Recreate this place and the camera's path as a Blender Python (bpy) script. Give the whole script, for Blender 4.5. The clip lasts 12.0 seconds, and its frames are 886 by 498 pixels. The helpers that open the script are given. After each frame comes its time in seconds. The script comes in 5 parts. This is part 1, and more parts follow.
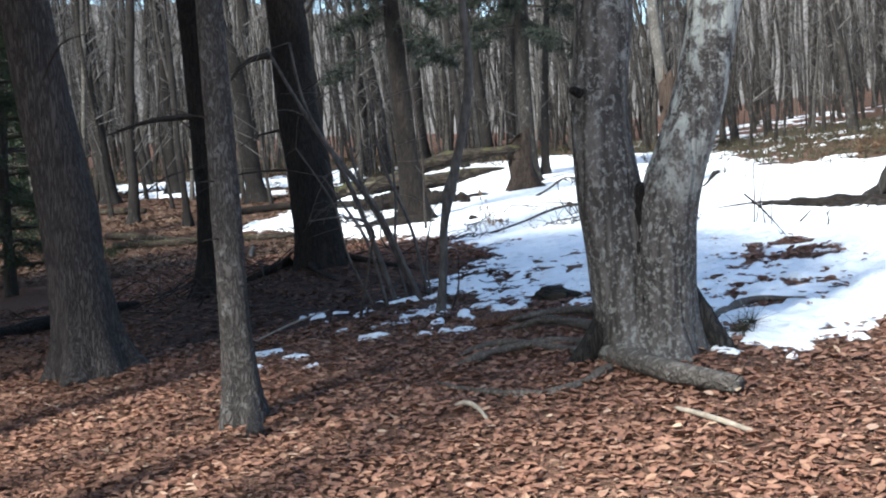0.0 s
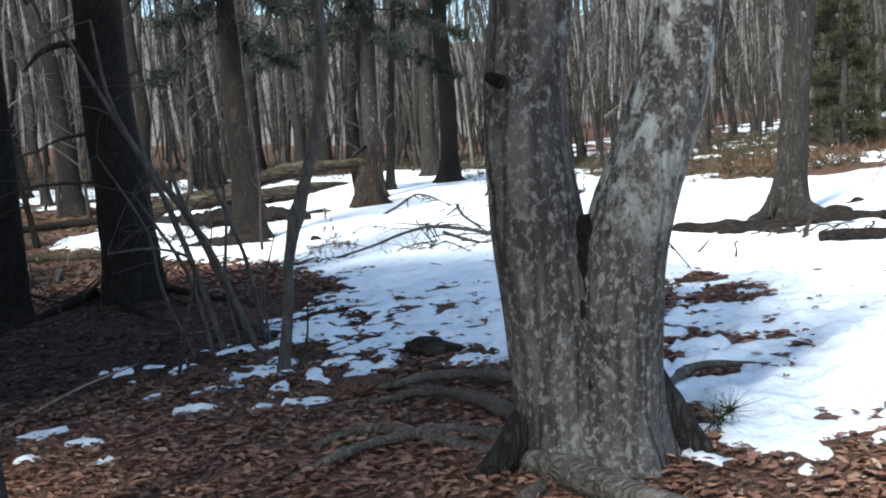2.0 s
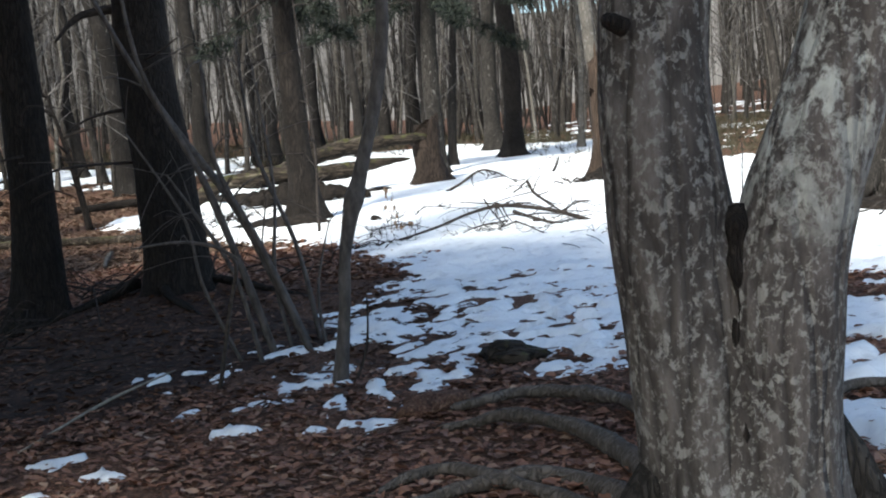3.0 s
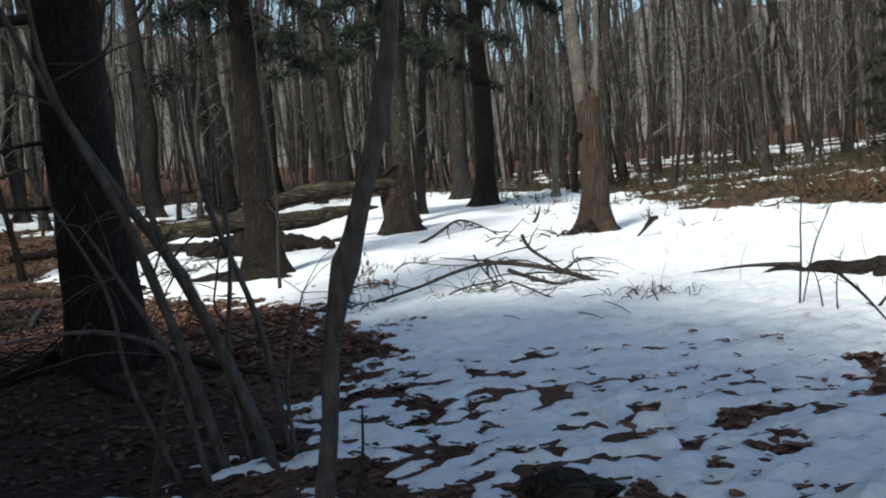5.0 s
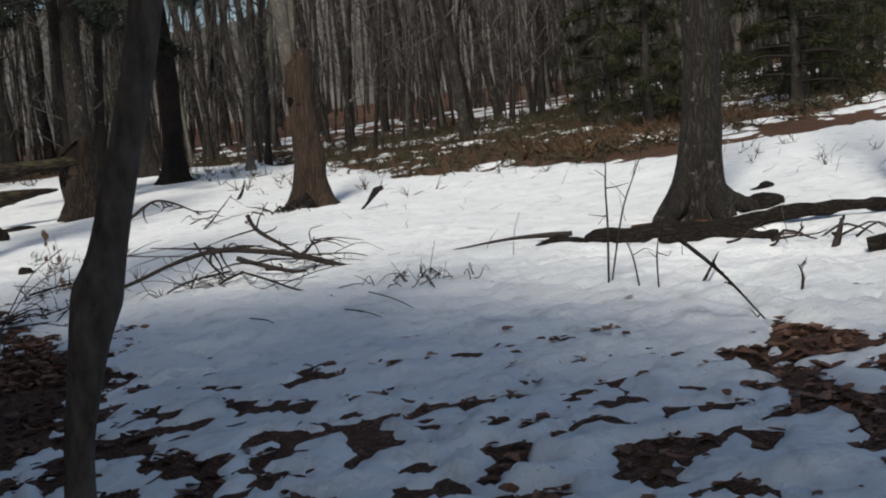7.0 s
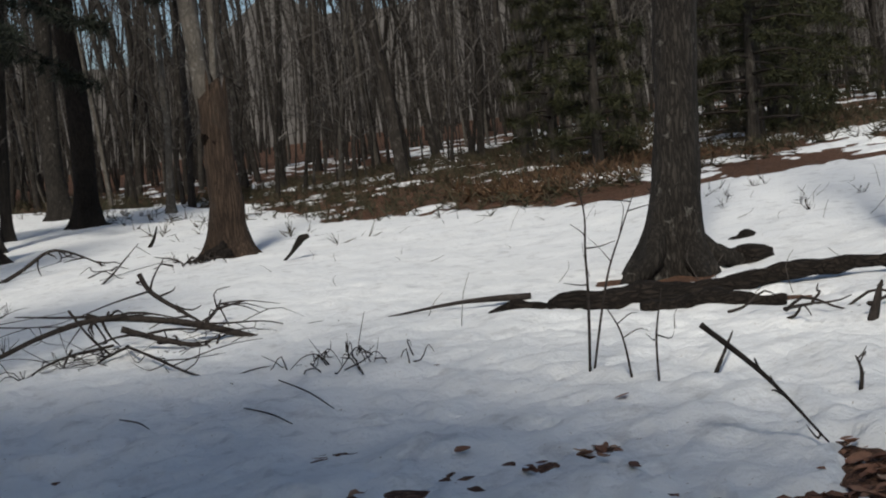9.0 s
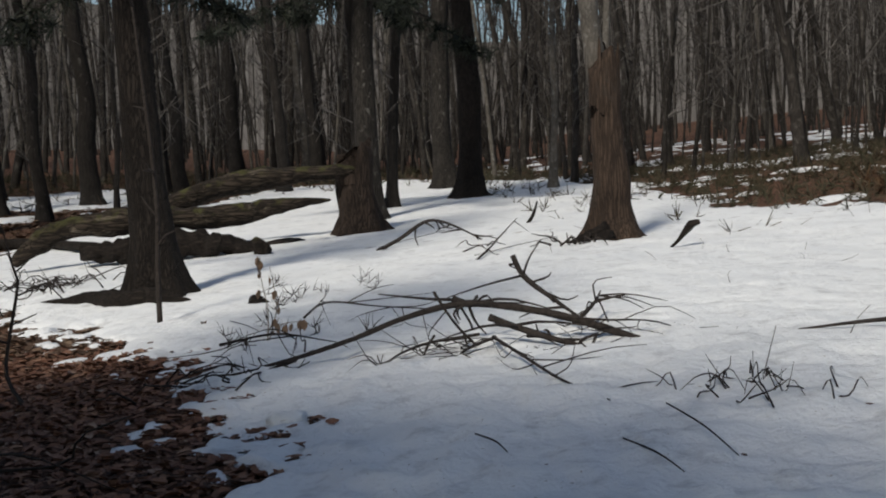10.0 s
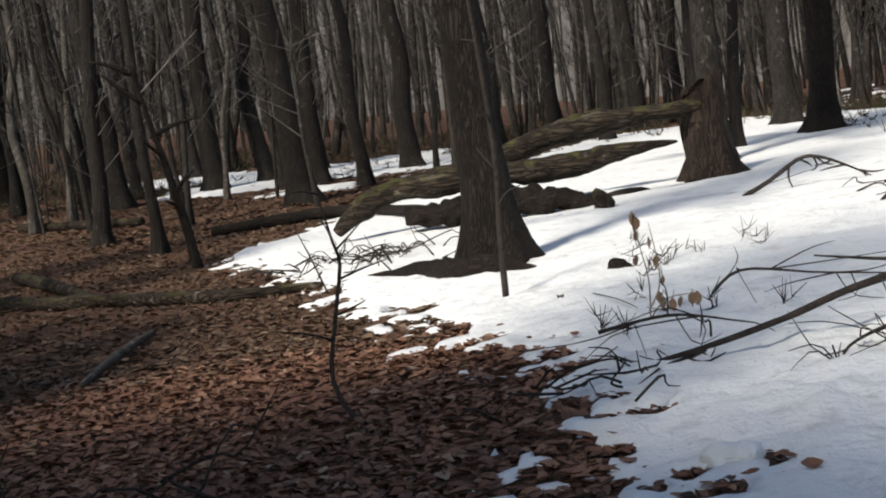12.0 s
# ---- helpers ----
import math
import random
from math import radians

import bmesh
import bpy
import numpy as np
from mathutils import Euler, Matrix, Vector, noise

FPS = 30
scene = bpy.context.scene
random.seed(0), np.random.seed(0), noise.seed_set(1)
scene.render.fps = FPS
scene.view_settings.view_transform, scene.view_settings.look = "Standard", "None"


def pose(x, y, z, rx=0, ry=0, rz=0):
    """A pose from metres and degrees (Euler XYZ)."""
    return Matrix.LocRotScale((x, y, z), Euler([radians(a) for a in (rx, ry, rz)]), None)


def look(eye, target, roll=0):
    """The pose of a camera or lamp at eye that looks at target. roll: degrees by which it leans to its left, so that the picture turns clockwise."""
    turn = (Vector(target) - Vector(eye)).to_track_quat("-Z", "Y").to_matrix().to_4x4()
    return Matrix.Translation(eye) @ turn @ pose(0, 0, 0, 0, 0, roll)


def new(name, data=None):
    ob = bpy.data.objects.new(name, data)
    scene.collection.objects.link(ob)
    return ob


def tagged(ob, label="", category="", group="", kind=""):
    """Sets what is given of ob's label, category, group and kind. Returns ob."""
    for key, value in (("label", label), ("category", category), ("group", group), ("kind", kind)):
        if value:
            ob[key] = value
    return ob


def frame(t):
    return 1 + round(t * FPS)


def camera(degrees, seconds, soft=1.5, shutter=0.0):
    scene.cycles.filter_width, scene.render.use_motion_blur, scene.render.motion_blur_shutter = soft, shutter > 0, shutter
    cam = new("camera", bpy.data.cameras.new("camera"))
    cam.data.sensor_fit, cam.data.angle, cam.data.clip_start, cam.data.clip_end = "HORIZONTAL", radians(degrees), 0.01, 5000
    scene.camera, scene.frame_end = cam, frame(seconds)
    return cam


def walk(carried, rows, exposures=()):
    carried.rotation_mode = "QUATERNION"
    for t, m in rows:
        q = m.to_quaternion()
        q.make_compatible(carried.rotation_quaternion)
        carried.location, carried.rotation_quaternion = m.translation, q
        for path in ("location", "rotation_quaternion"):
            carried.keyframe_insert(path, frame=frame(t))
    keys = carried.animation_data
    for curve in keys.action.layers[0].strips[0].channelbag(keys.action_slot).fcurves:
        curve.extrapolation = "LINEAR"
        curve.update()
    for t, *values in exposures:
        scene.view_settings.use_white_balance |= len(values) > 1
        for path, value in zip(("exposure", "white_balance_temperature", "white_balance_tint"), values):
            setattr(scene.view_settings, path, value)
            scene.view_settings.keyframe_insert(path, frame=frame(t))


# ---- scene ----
cam = camera(39.0, 12.0, soft=2.0)
PATH = [
    (0, (0.0, 0.0, 1.486), (-0.017, 1.998, 1.38), -2.6),
    (0.5, (-0.049, 0.691, 1.503), (-0.033, 2.689, 1.409), -0.5),
    (1, (-0.163, 1.32, 1.489), (-0.036, 3.315, 1.43), -1.8),
    (1.5, (-0.13, 1.934, 1.481), (0.167, 3.909, 1.376), -3.8),
    (2, (-0.091, 2.582, 1.551), (0.156, 4.564, 1.457), -1.7),
    (2.5, (-0.169, 3.219, 1.599), (0.03, 5.205, 1.467), -3.1),
    (3, (-0.058, 3.932, 1.587), (0.092, 5.922, 1.455), -2.3),
    (3.2, (-0.029, 4.215, 1.608), (0.082, 6.208, 1.476), -1.2),
    (4.8, (-0.218, 6.058, 1.637), (-0.023, 8.047, 1.564), -0.8),
    (5, (-0.199, 6.322, 1.619), (0.026, 8.308, 1.562), -1.6),
    (5.5, (-0.275, 6.978, 1.609), (0.087, 8.943, 1.523), -2.7),
    (6, (-0.265, 7.481, 1.661), (0.098, 9.444, 1.54), -1.8),
    (6.5, (-0.356, 8.02, 1.664), (0.144, 9.952, 1.541), -3.3),
    (7, (-0.309, 8.565, 1.66), (0.407, 10.428, 1.534), -4.0),
    (7.5, (-0.152, 9.134, 1.699), (0.682, 10.95, 1.627), -3.9),
    (7.7, (-0.076, 9.341, 1.709), (0.79, 11.142, 1.639), -3.7),
    (9.3, (0.542, 10.893, 1.749), (1.324, 12.732, 1.674), -4.1),
    (9.5, (0.56, 11.175, 1.751), (1.279, 13.04, 1.669), -3.4),
    (10, (0.789, 11.851, 1.787), (1.028, 13.835, 1.706), -0.9),
    (10.5, (0.72, 12.607, 1.736), (0.648, 14.601, 1.608), -2.3),
    (11, (0.538, 13.109, 1.771), (0.413, 15.098, 1.598), -2.0),
    (11.5, (0.479, 13.708, 1.737), (0.299, 15.694, 1.59), -5.5),
    (12, (0.333, 14.176, 1.73), (0.073, 16.154, 1.596), -4.7),
]
walk(cam, [(t, look(eye, target, roll)) for t, eye, target, roll in PATH],
     exposures=[(0, 1.45, 6000, 4), (1.0, 1.35, 6000, 3), (2.0, 1.27, 6050, 2), (3.2, 1.18, 6450, 4), (5, 0.4, 6450, 2), (6, 0.12, 6650, 4),
                (7.5, -0.38, 6800, 7), (9.5, -0.48, 6800, 7), (10.5, -0.2, 6950, 8), (11.5, 0.13, 7050, 8), (12, 0.28, 7050, 8)])

# world and sun: high sun behind the walker's left shoulder
SUN_FROM = Vector((-0.55, -0.83, 0.0)).normalized()
SUN_UP = radians(41)
world = bpy.data.worlds.new("winter_sky")
scene.world = world
world.use_nodes = True
sky = world.node_tree.nodes.new("ShaderNodeTexSky")
sky.sky_type, sky.sun_disc = "NISHITA", False
sky.sun_elevation, sky.sun_rotation = SUN_UP, math.atan2(SUN_FROM.x, SUN_FROM.y)
world.node_tree.links.new(sky.outputs[0], world.node_tree.nodes["Background"].inputs[0])
world.node_tree.nodes["Background"].inputs[1].default_value = 0.112
sun = new("sun", bpy.data.lights.new("sun", "SUN"))
sun.data.energy, sun.data.angle, sun.data.color = 3.85, radians(9.0), (1.0, 0.96, 0.89)
sun_way = SUN_FROM * math.cos(SUN_UP) + Vector((0, 0, math.sin(SUN_UP)))
sun.matrix_world = look(sun_way * 40, (0, 0, 0))

# ---------- numeric noise and ground ----------
RNG = np.random.default_rng(7)


def cell(i, j, k):
    v = np.sin(i * 127.1 + j * 311.7 + k * 74.7) * 43758.5453
    return v - np.floor(v)


def vnoise(x, y, z=0.0):
    """Smooth value noise in -1..1 on arrays."""
    x, y, z = np.broadcast_arrays(np.asarray(x, float), np.asarray(y, float), np.asarray(z, float))
    i, j, k = np.floor(x), np.floor(y), np.floor(z)
    u, v, w = x - i, y - j, z - k
    u, v, w = u * u * (3 - 2 * u), v * v * (3 - 2 * v), w * w * (3 - 2 * w)
    out = 0
    for a in (0, 1):
        for b in (0, 1):
            for c in (0, 1):
                out = out + cell(i + a, j + b, k + c) * (u if a else 1 - u) * (v if b else 1 - v) * (w if c else 1 - w)
    return out * 2 - 1


def fbm(x, y, z=0.0, octaves=3):
    return sum(vnoise(x * 2**n + 17 * n, y * 2**n - 9 * n, z * 2**n) * 0.5**n for n in range(octaves))


def smooth(e0, e1, v):
    q = np.clip((v - e0) / (e1 - e0), 0, 1)
    return q * q * (3 - 2 * q)


def gz(x, y):
    """Height of the forest floor: a gentle rise ahead and to the right, hillier far off on the right."""
    x, y = np.asarray(x, float), np.asarray(y, float)
    u, v = 10 * np.tanh(x / 10), np.clip(y, -30, 140)
    s = np.tanh((v - 14) / 14)
    base = -0.4628 + 0.1336 * u + 0.0559 * v - 0.0507 * u * v / 20 * np.clip(1 - (v - 60) / 200, 0.4, 1) - 0.4528 * s + 0.0474 * u * s
    dip = 0.2 * np.exp(-(((x - 7.3) / 2.6) ** 2) - ((v - 23) / 7.5) ** 2)
    return base + 0.085 * np.clip(x - 9, 0, 60) * smooth(14, 30, v) - dip



def BANK(x, y):
    """The low mound on which the thick dark evergreen stands."""
    return 0.28 * np.exp(-(((x + 1.95) / 1.25) ** 2) - ((y - 17.0) / 1.5) ** 2)


def gp(x, y, dz=0.0):
    return Vector((x, y, float(gz(x, y) + BANK(x, y)) + dz))


SNOW_EDGE = [(1.75, 7.95), (2.1, 7.5), (2.5, 7.85), (2.9, 8.3), (5, 9), (11, 9), (22, 14), (24, 23), (16, 25.5), (10.6, 26.8), (9.9, 30.2), (8.1, 32.7), (8.5, 36), (8.9, 39),
             (9.0, 44), (8.4, 50), (5, 57), (0.5, 55), (-2.4, 46), (-4.6, 38), (-5.3, 34.7), (-5.6, 32.3), (-3.8, 29.6), (-1.9, 24.9),
             (-1.70, 24.97), (-0.95, 22.95), (-0.27, 21.96), (-0.03, 20.47), (0.31, 20.07), (0.4, 19.25), (0.44, 18.6), (0.48, 18.0), (0.55, 17.3), (0.3, 16.4), (-0.2, 15.2), (-0.3, 13.3), (-0.5, 11.2), (0.15, 10.75), (0.75, 11.4), (1.5, 10.9), (1.75, 9.2)]
SNOW_BITS = [(-0.75, 13.3, 0.32), (-1.4, 12.7, 0.3), (-1.42, 10.0, 0.4), (-1.8, 10.25, 0.3), (-0.7, 11.45, 0.18), (-0.3, 10.85, 0.3), (-2.9, 33.5, 1.6), (0.6, 34.6, 1.5), (-1.2, 34.0, 1.3), (-9, 54, 3.4), (-5, 57, 3.0), (-14, 56, 2.6), (-7.3, 47, 1.3), (-10.5, 51, 2.4), (-5.5, 52, 2.4), (-3.4, 48, 1.3), (-0.20, 19.53, 0.08), (0.12, 19.19, 0.10)]
BARE_BITS = [(3.4, 13.95, 0.24), (3.75, 13.85, 0.24), (3.05, 13.0, 0.28), (3.5, 12.6, 0.36), (3.9, 12.9, 0.25), (2.95, 12.35, 0.24), (2.25, 12.6, 0.14), (0.95, 11.6, 0.22), (2.3, 10.2, 0.3), (3.0, 10.6, 0.35), (2.6, 9.7, 0.18), (6.4, 18.0, 0.2), (7.0, 20.05, 0.5)]


def snow_depth(x, y):
    """Positive where snow lies; about the distance in metres to the edge of the snow, broken up by thaw holes."""
    x, y = np.asarray(x, float), np.asarray(y, float)
    inside, far = np.zeros(x.shape, bool), np.full(x.shape, 1e9)
    for (x0, y0), (x1, y1) in zip(SNOW_EDGE, SNOW_EDGE[1:] + SNOW_EDGE[:1]):
        q = np.clip(((x - x0) * (x1 - x0) + (y - y0) * (y1 - y0)) / ((x1 - x0) ** 2 + (y1 - y0) ** 2), 0, 1)
        far = np.minimum(far, np.hypot(x - x0 - q * (x1 - x0), y - y0 - q * (y1 - y0)))
        if y0 != y1:
            inside ^= ((y0 > y) != (y1 > y)) & (x < (x1 - x0) * (y - y0) / (y1 - y0) + x0)
    d = np.where(inside, far, -far)
    wob = 0.3 * vnoise(x * 3.3, y * 3.3, 1.9)
    for bx, by, r in SNOW_BITS:
        d = np.maximum(d, r - np.hypot(x - bx, (y - by)))
    for bx, by, r in BARE_BITS:
        d = np.minimum(d, np.hypot(x - bx, (y - by)) - r + wob * r)
    # strips of snow on the far slope
    d = np.maximum(d, np.where((y > 26.5) & (x > 8.2), 0.8 * fbm(x * 0.55, y * 0.6, 3.3) - 0.3, -9))
    wx, wy = x + 0.12 * vnoise(x * 2.3, y * 2.3, 5.0), y + 0.12 * vnoise(x * 2.3 + 40, y * 2.3, 8.0)
    p, q = 0.82 * wx + 0.57 * wy, -0.57 * wx + 0.82 * wy
    n = 0.2 * vnoise(x * 1.3, y * 1.0, 7.7) + 0.7 * vnoise(p * 6.6, q * 6.0, 2.2) + 0.65 * vnoise(q * 9.6 + 9, p * 9.6, 6.6) + 0.3 * vnoise(x * 17, y * 16, 3.1)
    limit = -0.07 + 0.17 * (x + 0.2) + 0.15 * np.clip(y - 13.8, 0, 50) + 0.3 * np.clip(11.5 - y, 0, 9) * smooth(1.6, 2.4, x)
    limit = np.minimum(limit, 0.35 + 0.55 * np.abs(y - 10.3) + 0.5 * np.clip(x - 3.4, 0, 9))
    holes = np.clip((limit - n) * 0.36, -0.4, 2.0)
    fringe = np.clip(1 - np.abs(d) / 1.1, 0, 1)
    rough = (0.3 * fbm(x * 2.6, y * 2.6, 1.1) + 0.34 * fbm(x * 7, y * 7, 4.4, 2)) * (0.12 + fringe)
    edge = np.clip(1 - np.abs(d + 0.2) / 1.7, 0, 1) * smooth(16.5, 19.0, y) * smooth(3.0, 1.0, x)
    rough = rough + edge * (-0.1 + 0.25 * fbm(x * 1.3, y * 1.0, 8.8) + 0.5 * vnoise(p * 4.1, q * 4.1, 3.7) + 0.4 * vnoise(q * 9, p * 9, 1.7))
    return np.minimum(np.clip(d, -2, 1.2) + rough, np.where(y < 27, holes, 9.0))


# ---------- mesh helpers ----------
ORIGIN = {}


def mesh_data(name, verts, faces, mats, smooth_faces=True):
    me = bpy.data.meshes.new(name)
    me.from_pydata([tuple(v) for v in verts], [], [tuple(f) for f in faces])
    for m in mats:
        me.materials.append(m)
    if smooth_faces:
        me.shade_smooth()
    return me


def thing(name, at, label, category, group="", kind=""):
    ob = new(name)
    ob.empty_display_size = 0.2
    ob.location = at
    ORIGIN[ob.name] = Vector(at)
    return tagged(ob, label, category, group, kind)


def part(name, vf, mat, parent, label="", smooth_faces=True):
    """Links vertices and faces, given in world metres, as one mesh under a thing or a part."""
    at = ORIGIN[parent.name]
    ob = new(name, mesh_data(name, np.asarray(vf[0], float) - np.array(at), vf[1], [mat], smooth_faces))
    ob.parent = parent
    ORIGIN[ob.name] = at
    return tagged(ob, label)


def single(name, vf, mat, label, category, group="", kind="", smooth_faces=True):
    """A thing that is one mesh, with its origin at its lowest middle."""
    v = np.asarray(vf[0], float)
    at = np.array([*((v.min(0) + v.max(0)) / 2)[:2], v[:, 2].min()])
    ob = new(name, mesh_data(name, v - at, vf[1], [mat], smooth_faces))
    ob.location = at
    ORIGIN[ob.name] = Vector(at)
    return tagged(ob, label, category, group, kind)


def join(parts):
    verts, faces, n = [], [], 0
    for v, f in parts:
        v = np.asarray(v, float)
        if not len(v):
            continue
        verts.append(v)
        faces += [tuple(i + n for i in face) for face in f]
        n += len(v)
    return (np.concatenate(verts) if verts else np.zeros((0, 3))), faces


def spline(points, radii, steps):
    """A smooth line through the points, with radii along it."""
    p = np.array([tuple(q) for q in points], float)
    r = np.array(radii, float)
    if len(r) != len(p):
        r = np.interp(np.linspace(0, 1, len(p)), np.linspace(0, 1, len(r)), r)
    t = np.linspace(0, len(p) - 1, steps)
    i = np.clip(t.astype(int), 0, len(p) - 2)
    u = (t - i)[:, None]
    a, b, c, d = p[np.maximum(i - 1, 0)], p[i], p[i + 1], p[np.minimum(i + 2, len(p) - 1)]
    line = 0.5 * (2 * b + (c - a) * u + (2 * a - 5 * b + 4 * c - d) * u**2 + (3 * b - a - 3 * c + d) * u**3)
    return line, r[i] * (1 - u[:, 0]) + r[i + 1] * u[:, 0]


def tube(points, radii, steps=8, seg=6, rough=0.0, grain=3.0, swell=None, squash=1.0, seed=0.0, cap=True):
    """A tapering tube along a spline. rough: uneven surface, as a share of the radius. swell(angle, along): factor on the radius."""
    line, r = spline(points, radii, steps)
    tan = np.gradient(line, axis=0)
    tan /= np.linalg.norm(tan, axis=1)[:, None] + 1e-9
    ref = np.array([0.0, 1.0, 0.0]) if abs(tan[:, 2]).mean() > 0.6 else np.array([0.0, 0.0, 1.0])
    side = np.cross(tan, ref)
    side /= np.linalg.norm(side, axis=1)[:, None] + 1e-9
    up = np.cross(side, tan)
    ang = np.linspace(0, 2 * np.pi, seg, endpoint=False)
    rad = np.repeat(r[:, None], seg, 1)
    if swell is not None:
        rad = rad * swell(ang[None, :], line[:, 2][:, None])
    if rough:
        q = line[:, None, :] + rad[..., None] * (np.cos(ang)[None, :, None] * side[:, None] + np.sin(ang)[None, :, None] * up[:, None])
        rad = rad * (1 + rough * fbm(q[..., 0] * grain + seed, q[..., 1] * grain, q[..., 2] * grain * 0.5))
    v = line[:, None, :] + rad[..., None] * (np.cos(ang)[None, :, None] * side[:, None] + squash * np.sin(ang)[None, :, None] * up[:, None])
    faces = []
    for a in range(steps - 1):
        for b in range(seg):
            c = (b + 1) % seg
            faces.append((a * seg + b, a * seg + c, (a + 1) * seg + c, (a + 1) * seg + b))
    if cap:
        faces.append(tuple(range(seg))[::-1])
        faces.append(tuple((steps - 1) * seg + b for b in range(seg)))
    return v.reshape(-1, 3), faces


# ---------- materials ----------
def material(name):
    m = bpy.data.materials.new(name)
    m.use_nodes = True
    nt = m.node_tree
    return m, nt, nt.nodes["Principled BSDF"]


def node(nt, kind, inputs=(), operation="", feature=""):
    n = nt.nodes.new(kind)
    if operation:
        n.operation = operation
    if feature:
        n.feature = feature
    for k, v in dict(inputs).items():
        if hasattr(v, "is_output"):
            nt.links.new(v, n.inputs[k])
        else:
            n.inputs[k].default_value = v
    return n


def ramp(nt, fac, stops):
    n = nt.nodes.new("ShaderNodeValToRGB")
    nt.links.new(fac, n.inputs[0])
    els = n.color_ramp.elements
    while len(els) < len(stops):
        els.new(0.5)
    for e, (pos, col) in zip(els, stops):
        e.position, e.color = pos, (*col, 1)
    return n.outputs[0]


def mix(nt, fac, a, b, how="MIX"):
    n = nt.nodes.new("ShaderNodeMix")
    n.data_type, n.blend_type = "RGBA", how
    for key, v in ((0, fac), (6, a), (7, b)):
        if hasattr(v, "is_output"):
            nt.links.new(v, n.inputs[key])
        else:
            n.inputs[key].default_value = v if key == 0 else (*v, 1)
    return n.outputs[2]


def coords(nt, scale=(1, 1, 1), turn=(0, 0, 0)):
    t = nt.nodes.new("ShaderNodeTexCoord")
    m = node(nt, "ShaderNodeMapping", {"Vector": t.outputs["Object"], "Scale": scale, "Rotation": turn})
    return m.outputs[0]


def noise_tex(nt, vec, scale, detail=4.0, rough=0.6, dist=0.0):
    return node(nt, "ShaderNodeTexNoise", {"Vector": vec, "Scale": scale, "Detail": detail, "Roughness": rough, "Distortion": dist}).outputs[0]


def bump(nt, bsdf, height, strength, distance):
    b = node(nt, "ShaderNodeBump", {"Height": height, "Strength": strength, "Distance": distance})
    nt.links.new(b.outputs[0], bsdf.inputs["Normal"])


def bark_material(name, dark, light, furrow=9.0, stretch=0.22, depth=0.02, lichen=None, amount=0.5, lichen_scale=6.0, moss=None, crack_amount=0.75, blotch=None, blotch_amount=0.4, lying=False, above=None):
    m, nt, bsdf = material(name)
    vec = coords(nt, (stretch, 1, 1) if lying else (1, 1, stretch))
    bent = mix(nt, 0.12, vec, node(nt, "ShaderNodeTexNoise", {"Vector": vec, "Scale": furrow * 0.7, "Detail": 3.0}).outputs[1], "ADD")
    cells = node(nt, "ShaderNodeTexVoronoi", {"Vector": bent, "Scale": furrow}, feature="DISTANCE_TO_EDGE").outputs["Distance"]
    plain = coords(nt)
    big = noise_tex(nt, plain, 2.3, 3, 0.55)
    fine = noise_tex(nt, coords(nt, (0.3, 1, 1) if lying else (1, 1, 0.35)), 42, 5, 0.7)
    crack = ramp(nt, cells, [(0.0, (0, 0, 0)), (0.22, (1, 1, 1))])
    tone = ramp(nt, fine, [(0.3, dark), (0.72, light)])
    tone = mix(nt, 0.45, tone, ramp(nt, big, [(0.3, dark), (0.7, light)]))
    deep = tuple(c * 0.35 for c in dark)
    col = mix(nt, crack_amount, tone, mix(nt, crack, deep, tone))
    if lichen:
        spots = noise_tex(nt, coords(nt, (0.3, 1, 1) if lying else (1, 1, 0.8)), lichen_scale, 6, 0.68, 0.4)
        mask = ramp(nt, spots, [(1 - amount - 0.03, (0, 0, 0)), (1 - amount + 0.05, (1, 1, 1))])
        pale = ramp(nt, fine, [(0.25, tuple(c * 0.6 for c in lichen)), (0.7, lichen)])
        col = mix(nt, mask, col, pale)
    if blotch:
        wide = noise_tex(nt, coords(nt, (1, 1, 0.7)), 8.5, 7, 0.72, 0.3)
        mask = ramp(nt, wide, [(1 - blotch_amount - 0.02, (0, 0, 0)), (1 - blotch_amount + 0.06, (1, 1, 1))])
        if above:  # lichen that grows on the upper stem
            tall = node(nt, "ShaderNodeSeparateXYZ", {0: plain}).outputs[2]
            far_up = node(nt, "ShaderNodeMath", {0: tall, 1: noise_tex(nt, plain, 3.0)}, operation="ADD").outputs[0]
            grow = node(nt, "ShaderNodeMapRange", {0: far_up, 1: above[0], 2: above[1]}).outputs[0]
            mask = mix(nt, 1.0, mask, grow, "MULTIPLY")
        col = mix(nt, mask, col, ramp(nt, fine, [(0.25, tuple(c * 0.7 for c in blotch)), (0.65, blotch)]))
    if moss:
        geo = nt.nodes.new("ShaderNodeNewGeometry")
        msk = ramp(nt, noise_tex(nt, plain, 5.0, 4, 0.6), [(0.5, (0, 0, 0)), (0.62, (1, 1, 1))])
        sep = node(nt, "ShaderNodeSeparateXYZ", {0: geo.outputs["Normal"]}).outputs[2]
        top = ramp(nt, sep, [(0.1, (0, 0, 0)), (0.7, (1, 1, 1))])
        col = mix(nt, mix(nt, 1.0, msk, top, "MULTIPLY"), col, moss)
    nt.links.new(col, bsdf.inputs["Base Color"])
    bsdf.inputs["Roughness"].default_value = 0.92
    bsdf.inputs["Specular IOR Level"].default_value = 0.2
    h = mix(nt, 0.3, crack, fine)
    bump(nt, bsdf, h, 0.9, depth)
    return m


